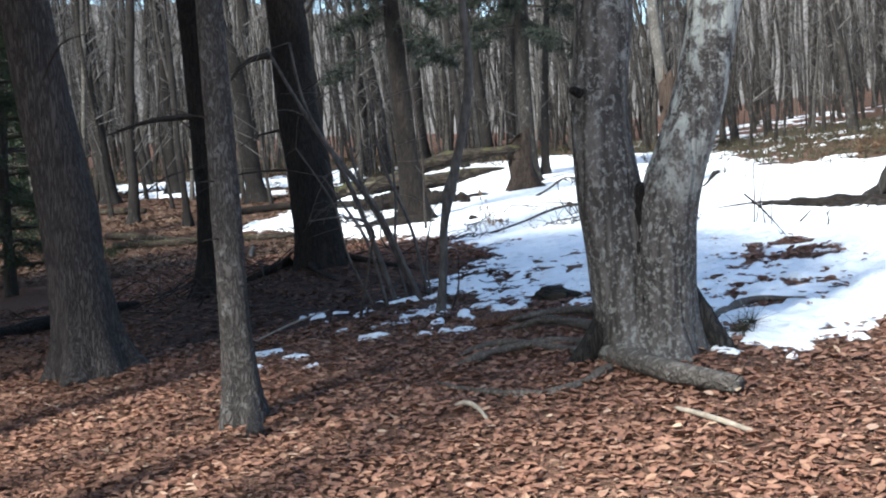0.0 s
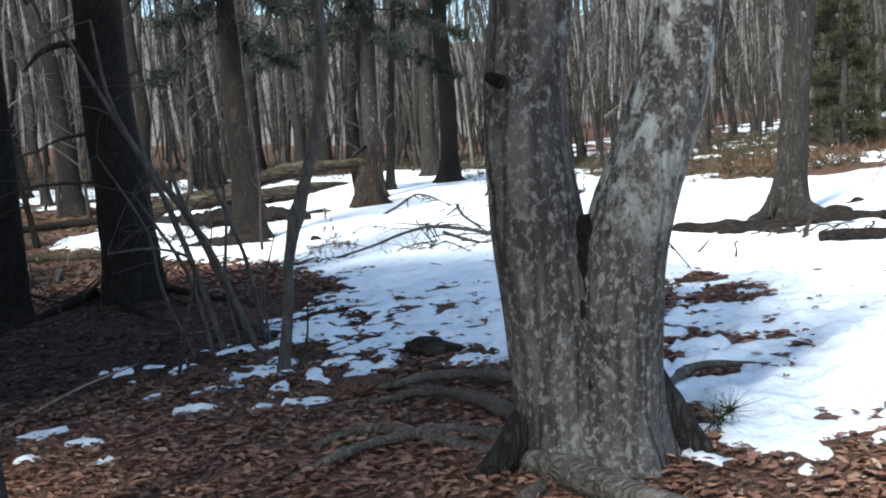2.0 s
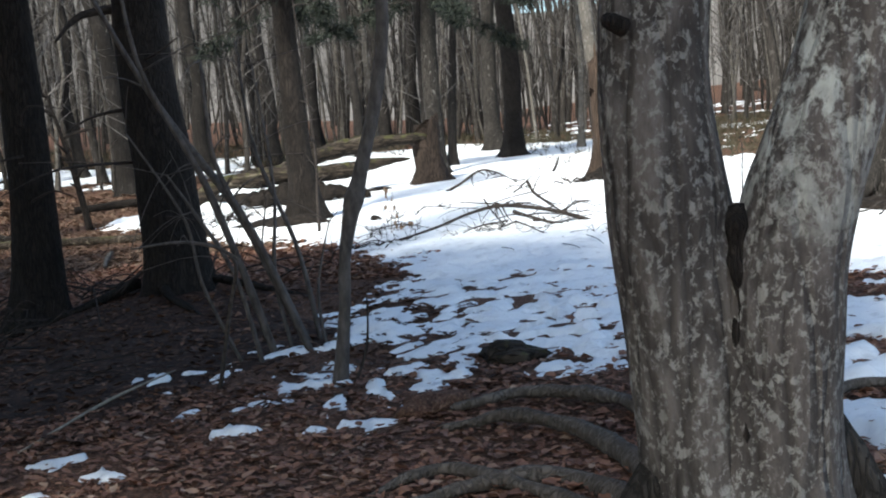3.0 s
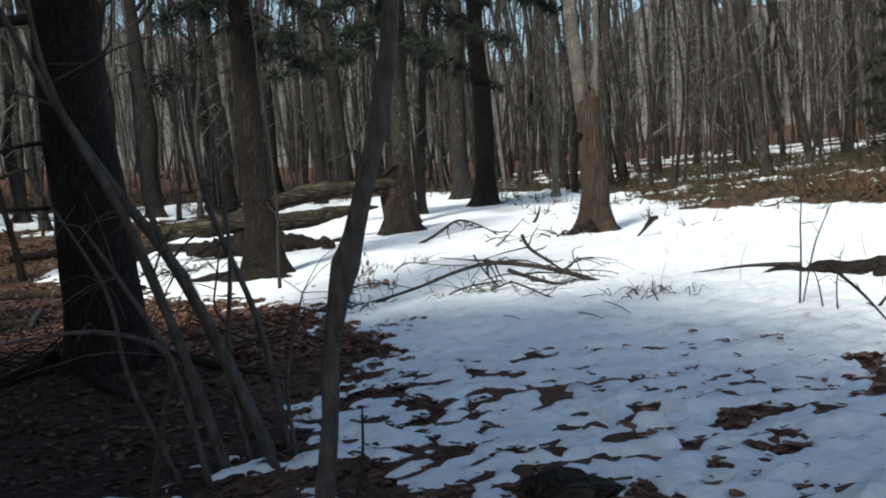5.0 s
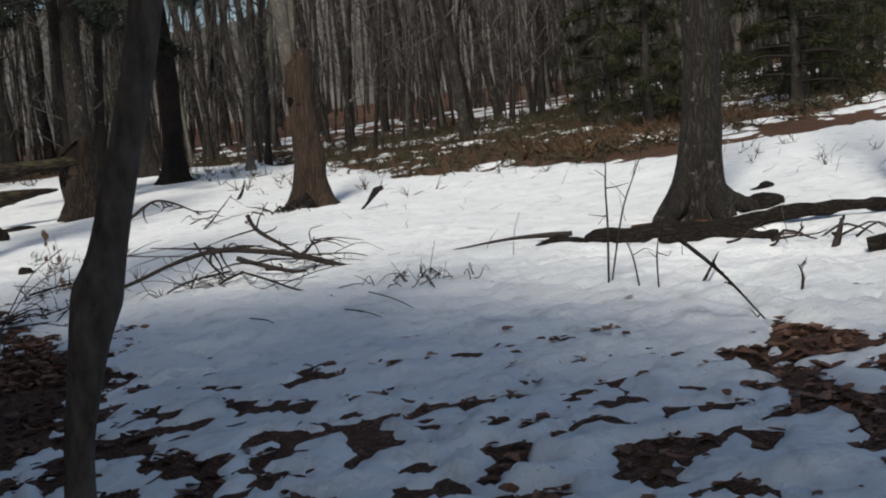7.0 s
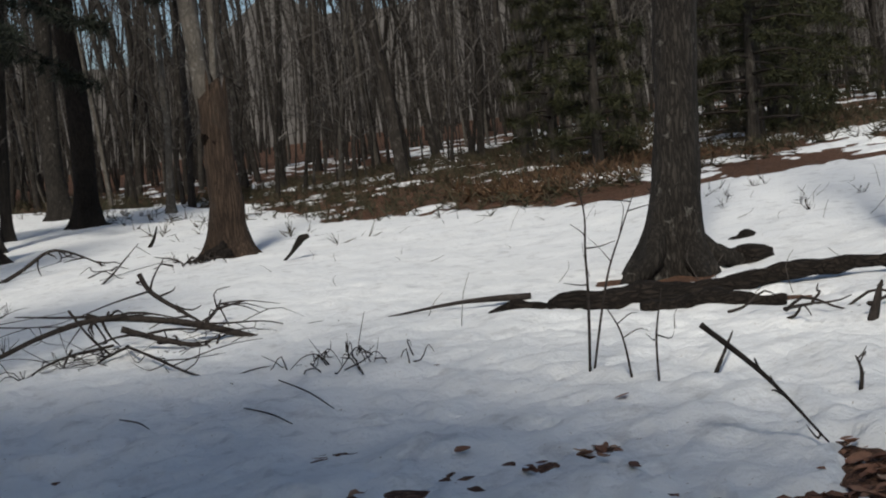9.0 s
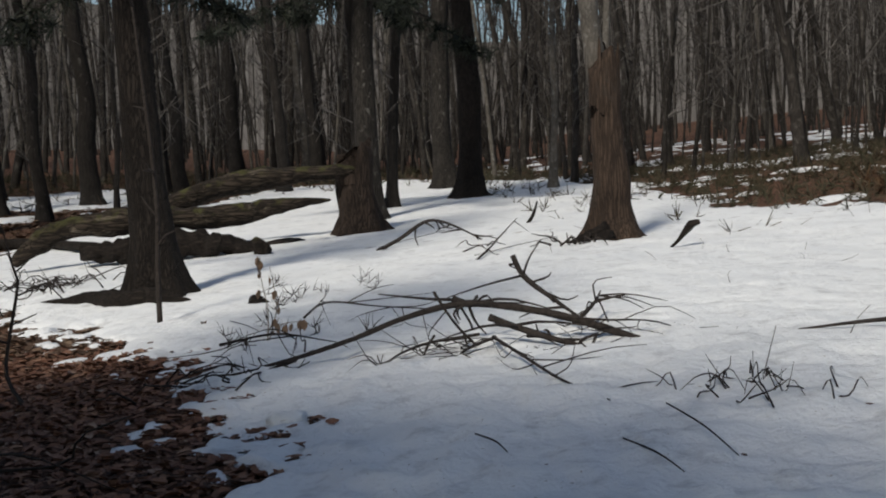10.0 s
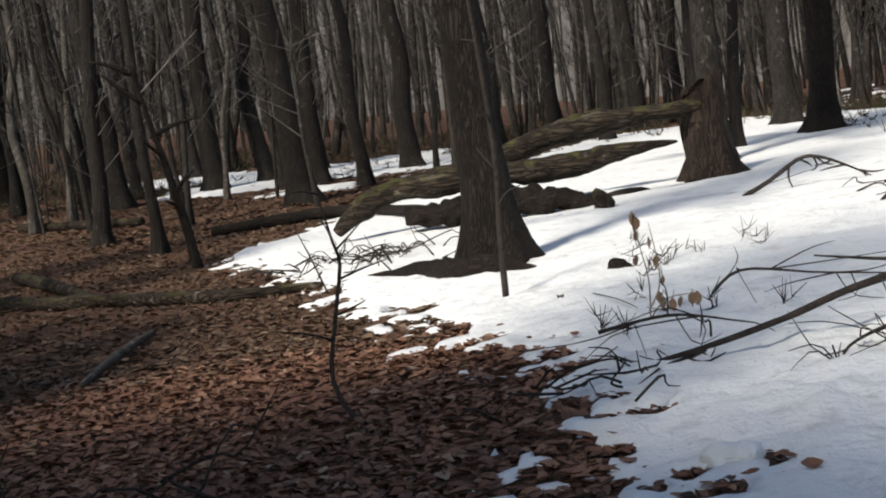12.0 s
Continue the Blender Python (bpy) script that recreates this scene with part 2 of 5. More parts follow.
def simple_material(name, stops, scale=8.0, rough=0.9, depth=0.01, stretch=(1, 1, 1), detail=5, spec=0.25, island=0.0):
    m, nt, bsdf = material(name)
    n = noise_tex(nt, coords(nt, stretch), scale, detail, 0.65)
    col = ramp(nt, n, stops)
    if island:
        geo = nt.nodes.new("ShaderNodeNewGeometry")
        hue = ramp(nt, geo.outputs["Random Per Island"], [(0.0, (1 - island,) * 3), (1.0, (1.0,) * 3)])
        col = mix(nt, 1.0, col, hue, "MULTIPLY")
    nt.links.new(col, bsdf.inputs["Base Color"])
    bsdf.inputs["Roughness"].default_value = rough
    bsdf.inputs["Specular IOR Level"].default_value = spec
    if depth:
        bump(nt, bsdf, n, 0.7, depth)
    return m


def leaf_material(name, stops, both=True, by_object=False):
    m, nt, bsdf = material(name)
    if by_object:
        rnd = nt.nodes.new("ShaderNodeObjectInfo").outputs["Random"]
    else:
        rnd = nt.nodes.new("ShaderNodeNewGeometry").outputs["Random Per Island"]
    col = ramp(nt, rnd, stops)
    vein = noise_tex(nt, coords(nt), 60, 3, 0.6)
    age = ramp(nt, noise_tex(nt, coords(nt), 1.7, 5, 0.62), [(0.44, (0, 0, 0)), (0.64, (0.4, 0.4, 0.4))])
    if not by_object:
        col = mix(nt, age, col, mix(nt, 0.5, col, (0.1, 0.052, 0.034), "MIX") if "fallen" in name else col)
    col = mix(nt, 0.35, col, ramp(nt, vein, [(0.3, (0.35, 0.35, 0.35)), (0.7, (1, 1, 1))]), "MULTIPLY")
    nt.links.new(col, bsdf.inputs["Base Color"])
    bsdf.inputs["Roughness"].default_value = 0.7
    bsdf.inputs["Specular IOR Level"].default_value = 0.3
    return m


BARK_PINE = bark_material("pine_bark", (0.048, 0.04, 0.037), (0.13, 0.11, 0.104), 34, 0.09, 0.03)
# dark bark lowered to near black, so evergreen shade sits in its colour
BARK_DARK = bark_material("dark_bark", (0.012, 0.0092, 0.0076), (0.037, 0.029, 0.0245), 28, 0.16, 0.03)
BARK_SLIM = bark_material("slim_tree_bark", (0.048, 0.041, 0.037), (0.125, 0.108, 0.099), 34, 0.3, 0.012, (0.165, 0.155, 0.145), 0.4, 16)
BARK_TWIN = bark_material("lichen_maple_bark", (0.042, 0.035, 0.031), (0.16, 0.14, 0.127), 9, 0.16, 0.03, (0.245, 0.232, 0.213), 0.45, 30, crack_amount=0.65, blotch=(0.29, 0.277, 0.257), blotch_amount=0.4)
BARK_TWIN_PALE = bark_material("pale_lichen_maple_bark", (0.04, 0.033, 0.03), (0.15, 0.13, 0.118), 9, 0.17, 0.028, (0.25, 0.238, 0.218), 0.46, 34, crack_amount=0.5, blotch=(0.42, 0.42, 0.385), blotch_amount=0.5, above=(1.5, 2.0))
BARK_GREY = bark_material("grey_bark", (0.017, 0.014, 0.012), (0.056, 0.049, 0.043), 26, 0.14, 0.02, (0.15, 0.141, 0.128), 0.37, 9)
BARK_WOODS = bark_material("woods_bark", (0.0175, 0.0147, 0.013), (0.061, 0.053, 0.047), 14, 0.1, 0.015, (0.1, 0.091, 0.082), 0.42, 4, crack_amount=0.5)
BARK_WOODS_DARK = bark_material("dark_forest_bark", (0.011, 0.009, 0.008), (0.036, 0.031, 0.0275), 16, 0.1, 0.015, (0.08, 0.073, 0.066), 0.36, 6, crack_amount=0.5)
BARK_PALE = bark_material("pale_bark", (0.05, 0.043, 0.037), (0.15, 0.135, 0.118), 16, 0.3, 0.01, (0.21, 0.2, 0.18), 0.42, 8, crack_amount=0.3)
BARK_ROOT = bark_material("root_bark", (0.065, 0.052, 0.043), (0.2, 0.168, 0.142), 24, 0.5, 0.012, (0.27, 0.245, 0.215), 0.35, 14, crack_amount=0.5)
SNAG_WOOD = bark_material("bare_snag_wood", (0.024, 0.0165, 0.0128), (0.09, 0.06, 0.043), 22, 0.06, 0.02, (0.05, 0.038, 0.03), 0.4, 3, crack_amount=0.65)
LOG_BARK = bark_material("rotten_log_bark", (0.016, 0.012, 0.009), (0.08, 0.061, 0.046), 16, 0.12, 0.04, (0.19, 0.157, 0.12), 0.38, 5, moss=(0.06, 0.058, 0.022), crack_amount=0.85, lying=True)
LOG_DARK = bark_material("wet_log_bark", (0.009, 0.007, 0.0058), (0.036, 0.0275, 0.0225), 22, 0.15, 0.025, crack_amount=0.7, lying=True)
LOG_GREY = bark_material("grey_log_bark", (0.06, 0.05, 0.043), (0.17, 0.148, 0.13), 20, 0.3, 0.02, (0.26, 0.245, 0.22), 0.42, 16, crack_amount=0.4, lying=True)
STUMP_BARK = bark_material("stump_bark", (0.024, 0.0165, 0.0125), (0.085, 0.06, 0.046), 24, 0.1, 0.03, (0.12, 0.095, 0.075), 0.35, 8)
TWIG = simple_material("twig_bark", [(0.3, (0.013, 0.01, 0.009)), (0.7, (0.05, 0.04, 0.035))], 30, depth=0.003)
TWIG_PALE = simple_material("dry_twig", [(0.3, (0.16, 0.13, 0.1)), (0.7, (0.34, 0.29, 0.23))], 30, depth=0.003)
SAPLING = simple_material("sapling_bark", [(0.3, (0.036, 0.03, 0.027)), (0.7, (0.12, 0.103, 0.094))], 22, depth=0.004, stretch=(1, 1, 0.4))
TWIG_GREY = simple_material("grey_wood_twigs", [(0.3, (0.055, 0.049, 0.046)), (0.7, (0.155, 0.142, 0.133))], 3, depth=0, island=0.6)
# dark soil, with the evergreens' deep shade put into the colour
EARTH = simple_material("shaded_dark_earth", [(0.34, (0.012, 0.006, 0.0038)), (0.54, (0.036, 0.017, 0.0105)), (0.7, (0.12, 0.06, 0.037))], 17, depth=0.05, detail=8)
DRY_WOOD = simple_material("bleached_wood", [(0.3, (0.16, 0.13, 0.1)), (0.7, (0.4, 0.34, 0.265))], 14, depth=0.01, stretch=(1, 1, 1))
NEEDLES = leaf_material("pine_needles", [(0.0, (0.011, 0.02, 0.009)), (0.6, (0.024, 0.038, 0.015)), (1.0, (0.055, 0.064, 0.027))])
NEEDLES_DARK = leaf_material("hemlock_needles", [(0.0, (0.006, 0.009, 0.006)), (0.6, (0.013, 0.018, 0.011)), (1.0, (0.028, 0.032, 0.02))])
NEEDLES_YOUNG = leaf_material("young_pine_needles", [(0.0, (0.012, 0.0145, 0.005)), (0.6, (0.025, 0.028, 0.009)), (1.0, (0.05, 0.048, 0.017))])
SHRUB = leaf_material("undergrowth", [(0.0, (0.026, 0.03, 0.013)), (0.4, (0.05, 0.045, 0.024)), (0.7, (0.06, 0.041, 0.026)), (1.0, (0.1, 0.076, 0.046))])
FERN = leaf_material("rusty_bracken", [(0.0, (0.05, 0.028, 0.015)), (0.6, (0.095, 0.05, 0.026)), (1.0, (0.15, 0.09, 0.048))])
LEAVES = leaf_material("fallen_leaves", [(0.0, (0.135, 0.064, 0.043)), (0.3, (0.215, 0.104, 0.067)), (0.75, (0.28, 0.142, 0.092)), (0.95, (0.33, 0.19, 0.125)), (1.0, (0.42, 0.29, 0.21))])
# darker copy of the leaf colours: shade on the farther floor is painted in
LEAVES_DIMMED = leaf_material("dimmed_fallen_leaves", [(0.0, (0.06, 0.036, 0.024)), (0.4, (0.1, 0.062, 0.04)), (0.8, (0.15, 0.095, 0.062)), (1.0, (0.24, 0.17, 0.12))])
# leaf tones lowered to carry the deep shade under the evergreens
SHADED_LEAVES = leaf_material("shaded_fallen_leaves", [(0.0, (0.035, 0.017, 0.011)), (0.6, (0.095, 0.046, 0.028)), (1.0, (0.2, 0.105, 0.066))])
LEAF_SINGLE = leaf_material("fallen_leaf", [(0.0, (0.11, 0.055, 0.036)), (0.4, (0.25, 0.135, 0.085)), (0.8, (0.38, 0.22, 0.14)), (1.0, (0.52, 0.38, 0.26))], by_object=True)
BEECH = leaf_material("dry_beech_leaf", [(0.0, (0.2, 0.115, 0.07)), (1.0, (0.34, 0.22, 0.14))])


def snow_material():
    m, nt, bsdf = material("old_snow")
    vec = coords(nt)
    big = noise_tex(nt, vec, 1.3, 4, 0.6)
    fine = noise_tex(nt, vec, 26, 5, 0.6)
    col = ramp(nt, big, [(0.3, (0.78, 0.79, 0.81)), (0.7, (0.88, 0.885, 0.89))])
    # grey mottling: thin snow, plus the shading of dimples put into the colour
    mottle = ramp(nt, noise_tex(nt, vec, 4.5, 5, 0.65), [(0.54, (0, 0, 0)), (0.68, (0.75, 0.75, 0.75))])
    col = mix(nt, mottle, col, (0.57, 0.57, 0.58))
    specks = noise_tex(nt, vec, 38, 3, 0.6)
    dirt = ramp(nt, specks, [(0.69, (0, 0, 0)), (0.74, (1, 1, 1))])
    col = mix(nt, dirt, col, (0.28, 0.22, 0.17))
    nt.links.new(col, bsdf.inputs["Base Color"])
    bsdf.inputs["Roughness"].default_value = 0.75
    bsdf.inputs["Specular IOR Level"].default_value = 0.3
    bump(nt, bsdf, mix(nt, 0.35, noise_tex(nt, vec, 8, 4, 0.6), fine), 0.75, 0.05)
    return m


def floor_material():
    m, nt, bsdf = material("leaf_litter_soil")
    vec = coords(nt)
    warp = node(nt, "ShaderNodeVectorMath", {0: vec, 1: node(nt, "ShaderNodeTexNoise", {"Vector": vec, "Scale": 9.0, "Detail": 2.0}).outputs[1]}, operation="ADD").outputs[0]
    cells = node(nt, "ShaderNodeTexVoronoi", {"Vector": warp, "Scale": 17.0})
    pick = node(nt, "ShaderNodeSeparateColor", {0: cells.outputs["Color"]}).outputs[0]
    leaf = ramp(nt, pick, [(0.0, (0.09, 0.045, 0.03)), (0.4, (0.16, 0.078, 0.049)), (0.75, (0.235, 0.122, 0.078)), (1.0, (0.34, 0.21, 0.14))])
    soil = ramp(nt, noise_tex(nt, vec, 20, 5, 0.7), [(0.3, (0.06, 0.034, 0.023)), (0.7, (0.15, 0.083, 0.054))])
    patch = ramp(nt, noise_tex(nt, vec, 0.55, 4, 0.6), [(0.4, (0, 0, 0)), (0.6, (1, 1, 1))])
    edge = ramp(nt, cells.outputs["Distance"], [(0.25, (1, 1, 1)), (0.6, (0.6, 0.6, 0.6))])
    col = mix(nt, 1.0, mix(nt, mix(nt, 0.6, patch, (0.8, 0.8, 0.8)), soil, leaf), edge, "MULTIPLY")
    nt.links.new(col, bsdf.inputs["Base Color"])
    bsdf.inputs["Roughness"].default_value = 0.9
    bsdf.inputs["Specular IOR Level"].default_value = 0.2
    bump(nt, bsdf, mix(nt, 0.5, cells.outputs["Distance"], pick), 0.8, 0.03)
    return m


SNOW, FLOOR = snow_material(), floor_material()


def woods_backdrop_material():
    m, nt, bsdf = material("distant_woods")
    streak = noise_tex(nt, coords(nt, (1, 1, 0.035)), 2.6, 6, 0.8)
    col = ramp(nt, streak, [(0.36, (0.09, 0.083, 0.079)), (0.52, (0.15, 0.14, 0.135)), (0.68, (0.22, 0.209, 0.202))])
    nt.links.new(col, bsdf.inputs["Base Color"])
    bsdf.inputs["Roughness"].default_value = 1.0
    return m


# ---------- ground and snow ----------
def grid(xs, ys, height):
    x, y = np.meshgrid(xs, ys)
    v = np.stack([x.ravel(), y.ravel(), height(x, y).ravel()], -1)
    n, k = len(xs), len(ys)
    a = (np.arange(k - 1)[:, None] * n + np.arange(n - 1)[None, :]).ravel()
    return v, np.stack([a, a + 1, a + n + 1, a + n], -1)


def floor_height(x, y):
    near = np.clip(1 - np.hypot(x, y - 15) / 60, 0, 1)
    bank = BANK(x, y) + 0.08 * np.exp(-(((x - 1.25) / 0.6) ** 2 + ((y - 8.2) / 0.6) ** 2))
    return gz(x, y) + (0.03 * fbm(x * 0.9, y * 0.9, 5.5) + 0.012 * fbm(x * 4, y * 4, 1.5)) * near + bank


gx = np.concatenate([-np.geomspace(600, 9, 22), np.arange(-8.8, 10, 0.16), np.geomspace(10.2, 600, 24)])
gy = np.concatenate([-np.geomspace(600, 2, 16), np.arange(-1.8, 30, 0.16), np.geomspace(30.3, 700, 34)])
v, f = grid(gx, gy, floor_height)
ground = single("ground", (v, f.tolist()), FLOOR, "woodland floor of brown fallen leaves and dark soil", "ground", kind="structure")


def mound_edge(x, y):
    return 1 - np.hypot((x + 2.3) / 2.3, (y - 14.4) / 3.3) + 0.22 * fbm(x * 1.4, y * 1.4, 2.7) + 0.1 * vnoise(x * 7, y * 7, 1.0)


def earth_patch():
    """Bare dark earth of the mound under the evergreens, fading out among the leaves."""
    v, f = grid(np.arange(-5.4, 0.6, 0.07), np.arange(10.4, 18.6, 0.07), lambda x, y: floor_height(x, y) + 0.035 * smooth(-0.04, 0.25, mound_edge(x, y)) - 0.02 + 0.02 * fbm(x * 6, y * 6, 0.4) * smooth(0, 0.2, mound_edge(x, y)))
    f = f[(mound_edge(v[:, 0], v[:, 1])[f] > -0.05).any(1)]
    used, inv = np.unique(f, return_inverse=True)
    return single("earth_mound", (v[used], inv.reshape(f.shape).tolist()), EARTH, "bare dark earth of a low mound, evergreen shade in its colour", "ground", kind="structure")


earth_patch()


def snow_height(x, y):
    p, q = 0.82 * x + 0.57 * y, -0.57 * x + 0.82 * y
    d = snow_depth(x, y)
    lift = 0.04 * smooth(-0.03, 0.08, d) + 0.035 * smooth(0.08, 0.7, d) - 0.06 * smooth(0.0, -0.16, d) - 0.012
    return floor_height(x, y) - (0.012 * fbm(x * 4, y * 4, 1.5)) * smooth(0, 0.2, d) + lift + (0.016 * fbm(x * 2.2, y * 2.2, 9.1) + (0.045 * fbm(p * 3.7, q * 3.7, 6.1) + 0.02 * vnoise(p * 9, q * 9, 4.0)) * np.clip(1.6 - (y - 8) / 9, 0, 1)) * smooth(0.0, 0.3, d)


def snow_sheet(name, xs, ys, label):
    v, f = grid(xs, ys, snow_height)
    deep = snow_depth(v[:, 0], v[:, 1])
    keep = (deep[f] > -0.2).any(1)
    f = f[keep]
    used, inv = np.unique(f, return_inverse=True)
    return single(name, (v[used], inv.reshape(f.shape).tolist()), SNOW, label, "snow", kind="structure")


sy = [7.0]
while sy[-1] < 30:
    sy.append(sy[-1] + 0.036 + 0.0018 * (sy[-1] - 7))
sx = np.concatenate([np.arange(-6, -3.2, 0.12), np.arange(-3.2, 5.6, 0.042), np.arange(5.6, 9, 0.1), np.arange(9, 25, 0.3)])
snow_sheet("snow", sx, np.array(sy), "melting old snow with ragged thawed holes on the forest floor")
snow_sheet("snow_far", np.concatenate([np.arange(-18, 14, 0.22), np.arange(14, 60, 0.5)]), np.arange(sy[-1], 80, 0.26), "thin broken snow under the far trees")


# ---------- trees ----------
def trunk(base, lean, r, height, seg=16, flare=0.6, lobes=5, seed=1.0, bend=0.15, steps=26, rough=0.09, top=0.3, fall=0.28):
    """A tapering trunk with a flared, lobed foot. lean: metres of sideways shift for each metre up, in x and y."""
    h = np.concatenate([np.linspace(-0.25, 1.0, steps // 3), np.geomspace(1.3, height, steps - steps // 3)])
    z0 = float(gz(*base))
    wob = bend * np.array([vnoise(h * 0.45 + seed * 3, 0 * h + seed, 0.5), vnoise(h * 0.45 + seed * 5, 0 * h - seed, 2.5)]) * smooth(0, 3, h)
    pts = np.stack([base[0] + lean[0] * h + wob[0], base[1] + lean[1] * h + wob[1], z0 + h], -1)
    rad = r * (1 - (1 - top) * np.clip(h / height, 0, 1)) * (1 + flare * np.exp(-np.clip(h, 0, 9) / fall))

    def swell(ang, z):
        low = np.exp(-np.clip(z - z0, 0, 9) / (fall * 1.2))
        return 1 + low * 0.22 * np.sin(ang * lobes + seed * 2.3) + low * 0.12 * np.sin(ang * (lobes - 2) + seed) + 0.03 * np.sin(ang * 3 + z * 1.3 + seed)
    line, rr = pts, rad
    return tube(line, rr, steps, seg, rough, 3.0, swell, seed=seed * 11), pts, rad


def bare_crown(pts, rad, height, seed, count=9, first=0.42, fine=True):
    """Bare limbs and twigs from the upper trunk."""
    rng = np.random.default_rng(int(seed * 100) + 3)
    out = []
    for n in range(count):
        q = first + (0.97 - first) * (n + rng.random()) / count
        hh = q * height
        hs = pts[:, 2] - pts[0, 2] - 0.25
        p = np.array([np.interp(hh, hs, pts[:, k]) for k in range(3)])
        r = np.interp(hh, hs, rad) * 0.5
        a = rng.random() * 6.28
        ln = (1 - q * 0.7) * height * 0.27 * (0.7 + 0.6 * rng.random())
        way = np.array([math.cos(a), math.sin(a), 0.75 + 0.5 * rng.random()])
        way /= np.linalg.norm(way)
        mid = p + way * ln * 0.5 + rng.normal(0, 0.12, 3)
        end = p + way * ln + np.array([0, 0, 0.25 * ln])
        out.append(tube([p, mid, end], [r, r * 0.6, r * 0.12], 6, 5))
        for k in range(5 if fine else 3):
            s = 0.35 + 0.6 * rng.random()
            b = p * (1 - s) + end * s
            w2 = way + rng.normal(0, 0.55, 3)
            w2 /= np.linalg.norm(w2)
            l2 = ln * 0.4 * (0.5 + rng.random())
            out.append(tube([b, b + w2 * l2 * 0.5, b + w2 * l2 + np.array([0, 0, 0.15 * l2])], [r * 0.35, r * 0.2, 0.004], 4, 4))
    return join(out)


def needle_tufts(centres, rng, blades=7, size=0.16, width=0.016, droop=0.25):
    """Sprays of thin needle blades, three corners each."""
    c = np.repeat(np.asarray(centres, float), blades, 0)
    way = rng.normal(0, 1, c.shape)
    way[:, 2] -= droop
    way /= np.linalg.norm(way, axis=1)[:, None]
    side = np.cross(way, rng.normal(0, 1, c.shape))
    side /= np.linalg.norm(side, axis=1)[:, None]
    ln = size * (0.6 + 0.8 * rng.random((len(c), 1)))
    v = np.stack([c - side * width, c + side * width, c + way * ln + side * width * 0.4, c + way * ln - side * width * 0.4], 1).reshape(-1, 3)
    i = np.arange(len(c)) * 4
    return v, np.stack([i, i + 1, i + 2, i + 3], -1).tolist()


def boughs(pts, low, high, reach, count, seed, droop=0.12, per=16, width=0.5):
    """Evergreen boughs round a trunk between two heights: the limbs, and where the needle sprays sit."""
    rng = np.random.default_rng(int(seed * 97) + 5)
    limbs, sprays = [], []
    for n in range(count):
        q = (n + rng.random()) / count
        hh = low + (high - low) * q
        hs = pts[:, 2] - pts[0, 2] - 0.25
        p = np.array([np.interp(hh, hs, pts[:, k]) for k in range(3)])
        a = n * 2.4 + rng.random() * 0.7
        ln = reach * (1 - 0.8 * q) * (0.7 + 0.5 * rng.random())
        way = np.array([math.cos(a), math.sin(a), 0.12])
        end = p + way * ln + np.array([0, 0, -droop * ln])
        mid = (p + end) / 2 + np.array([0, 0, 0.08 * ln])
        limbs.append(tube([p, mid, end], [0.035 * (1.2 - q), 0.02, 0.006], 5, 4))
        cross = np.array([-way[1], way[0], 0])
        s = np.sqrt(rng.random(per)) * 0.9 + 0.1
        off = rng.normal(0, width * 0.32, per) * (1.15 - s * 0.6) * ln * 0.5
        sprays.append(p + (end - p) * s[:, None] + cross * off[:, None] + np.array([0, 0, 0.05]) + rng.normal(0, 0.05, (per, 3)))
    return join(limbs), np.concatenate(sprays)


def make_tree(name, base, lean, r, height, bark, label, seed, seg=16, flare=0.6, lobes=5, steps=26, crown="bare", dead=(), group="", bend=0.15, count=9, needle=0.011, droop=0.12, **more):
    ob = thing(name, gp(*base), label, "tree", group)
    vf, pts, rad = trunk(base, lean, r, height, seg, flare, lobes, seed, bend, steps, **more)
    part("trunk", vf, bark, ob)
    if crown == "bare":
        part("crown", bare_crown(pts, rad, height, seed, count), TWIG if bark in (BARK_DARK,) else bark, ob, "bare leafless limbs and twigs")
    elif crown:
        low, high, reach, n, per = crown
        limbs, sprays = boughs(pts, low, high, reach, n, seed, droop, per)
        tagged(part("branchwork", limbs, TWIG, ob), kind="stuff")
        part("crown", needle_tufts(sprays, np.random.default_rng(int(seed * 10)), 14, 0.22, needle), NEEDLES if needle < 0.012 else NEEDLES_DARK, ob, "dark green needle boughs", smooth_faces=False)
    for points, r0 in dead:
        part("dead_branch", tube(points, [r0, r0 * 0.7, r0 * 0.2], 9, 6, 0.15, 9), TWIG, ob, "bare broken side branch")
    return ob


# large evergreens beside the path
make_tree("pine_tree", (-3.17, 10.85), (-0.13, 0.0), 0.275, 10.5, BARK_PINE, "large pine with furrowed grey-brown bark and flared foot", 1.3, 40, 0.5, 6, 48, (4.6, 9.6, 3.0, 60, 30),
          dead=[([(-3.4, 10.6, 2.5), (-3.1, 10.2, 2.75), (-2.7, 9.9, 2.8)], 0.012)])
make_tree("slim_tree", (-1.37, 7.85), (-0.045, 0.0), 0.105, 10, BARK_SLIM, "slim grey tree with short broken twig stubs", 2.1, 26, 0.55, 4, 44, (4.6, 9.6, 2.3, 34, 22), bend=0.07,
          dead=[([(-1.43, 7.8, 1.55), (-1.5, 7.74, 1.56), (-1.56, 7.7, 1.55)], 0.008), ([(-1.43, 7.8, 1.2), (-1.5, 7.72, 1.2), (-1.55, 7.66, 1.19)], 0.007), ([(-1.45, 7.8, 1.95), (-1.6, 7.75, 1.97), (-1.72, 7.7, 1.95)], 0.007)])
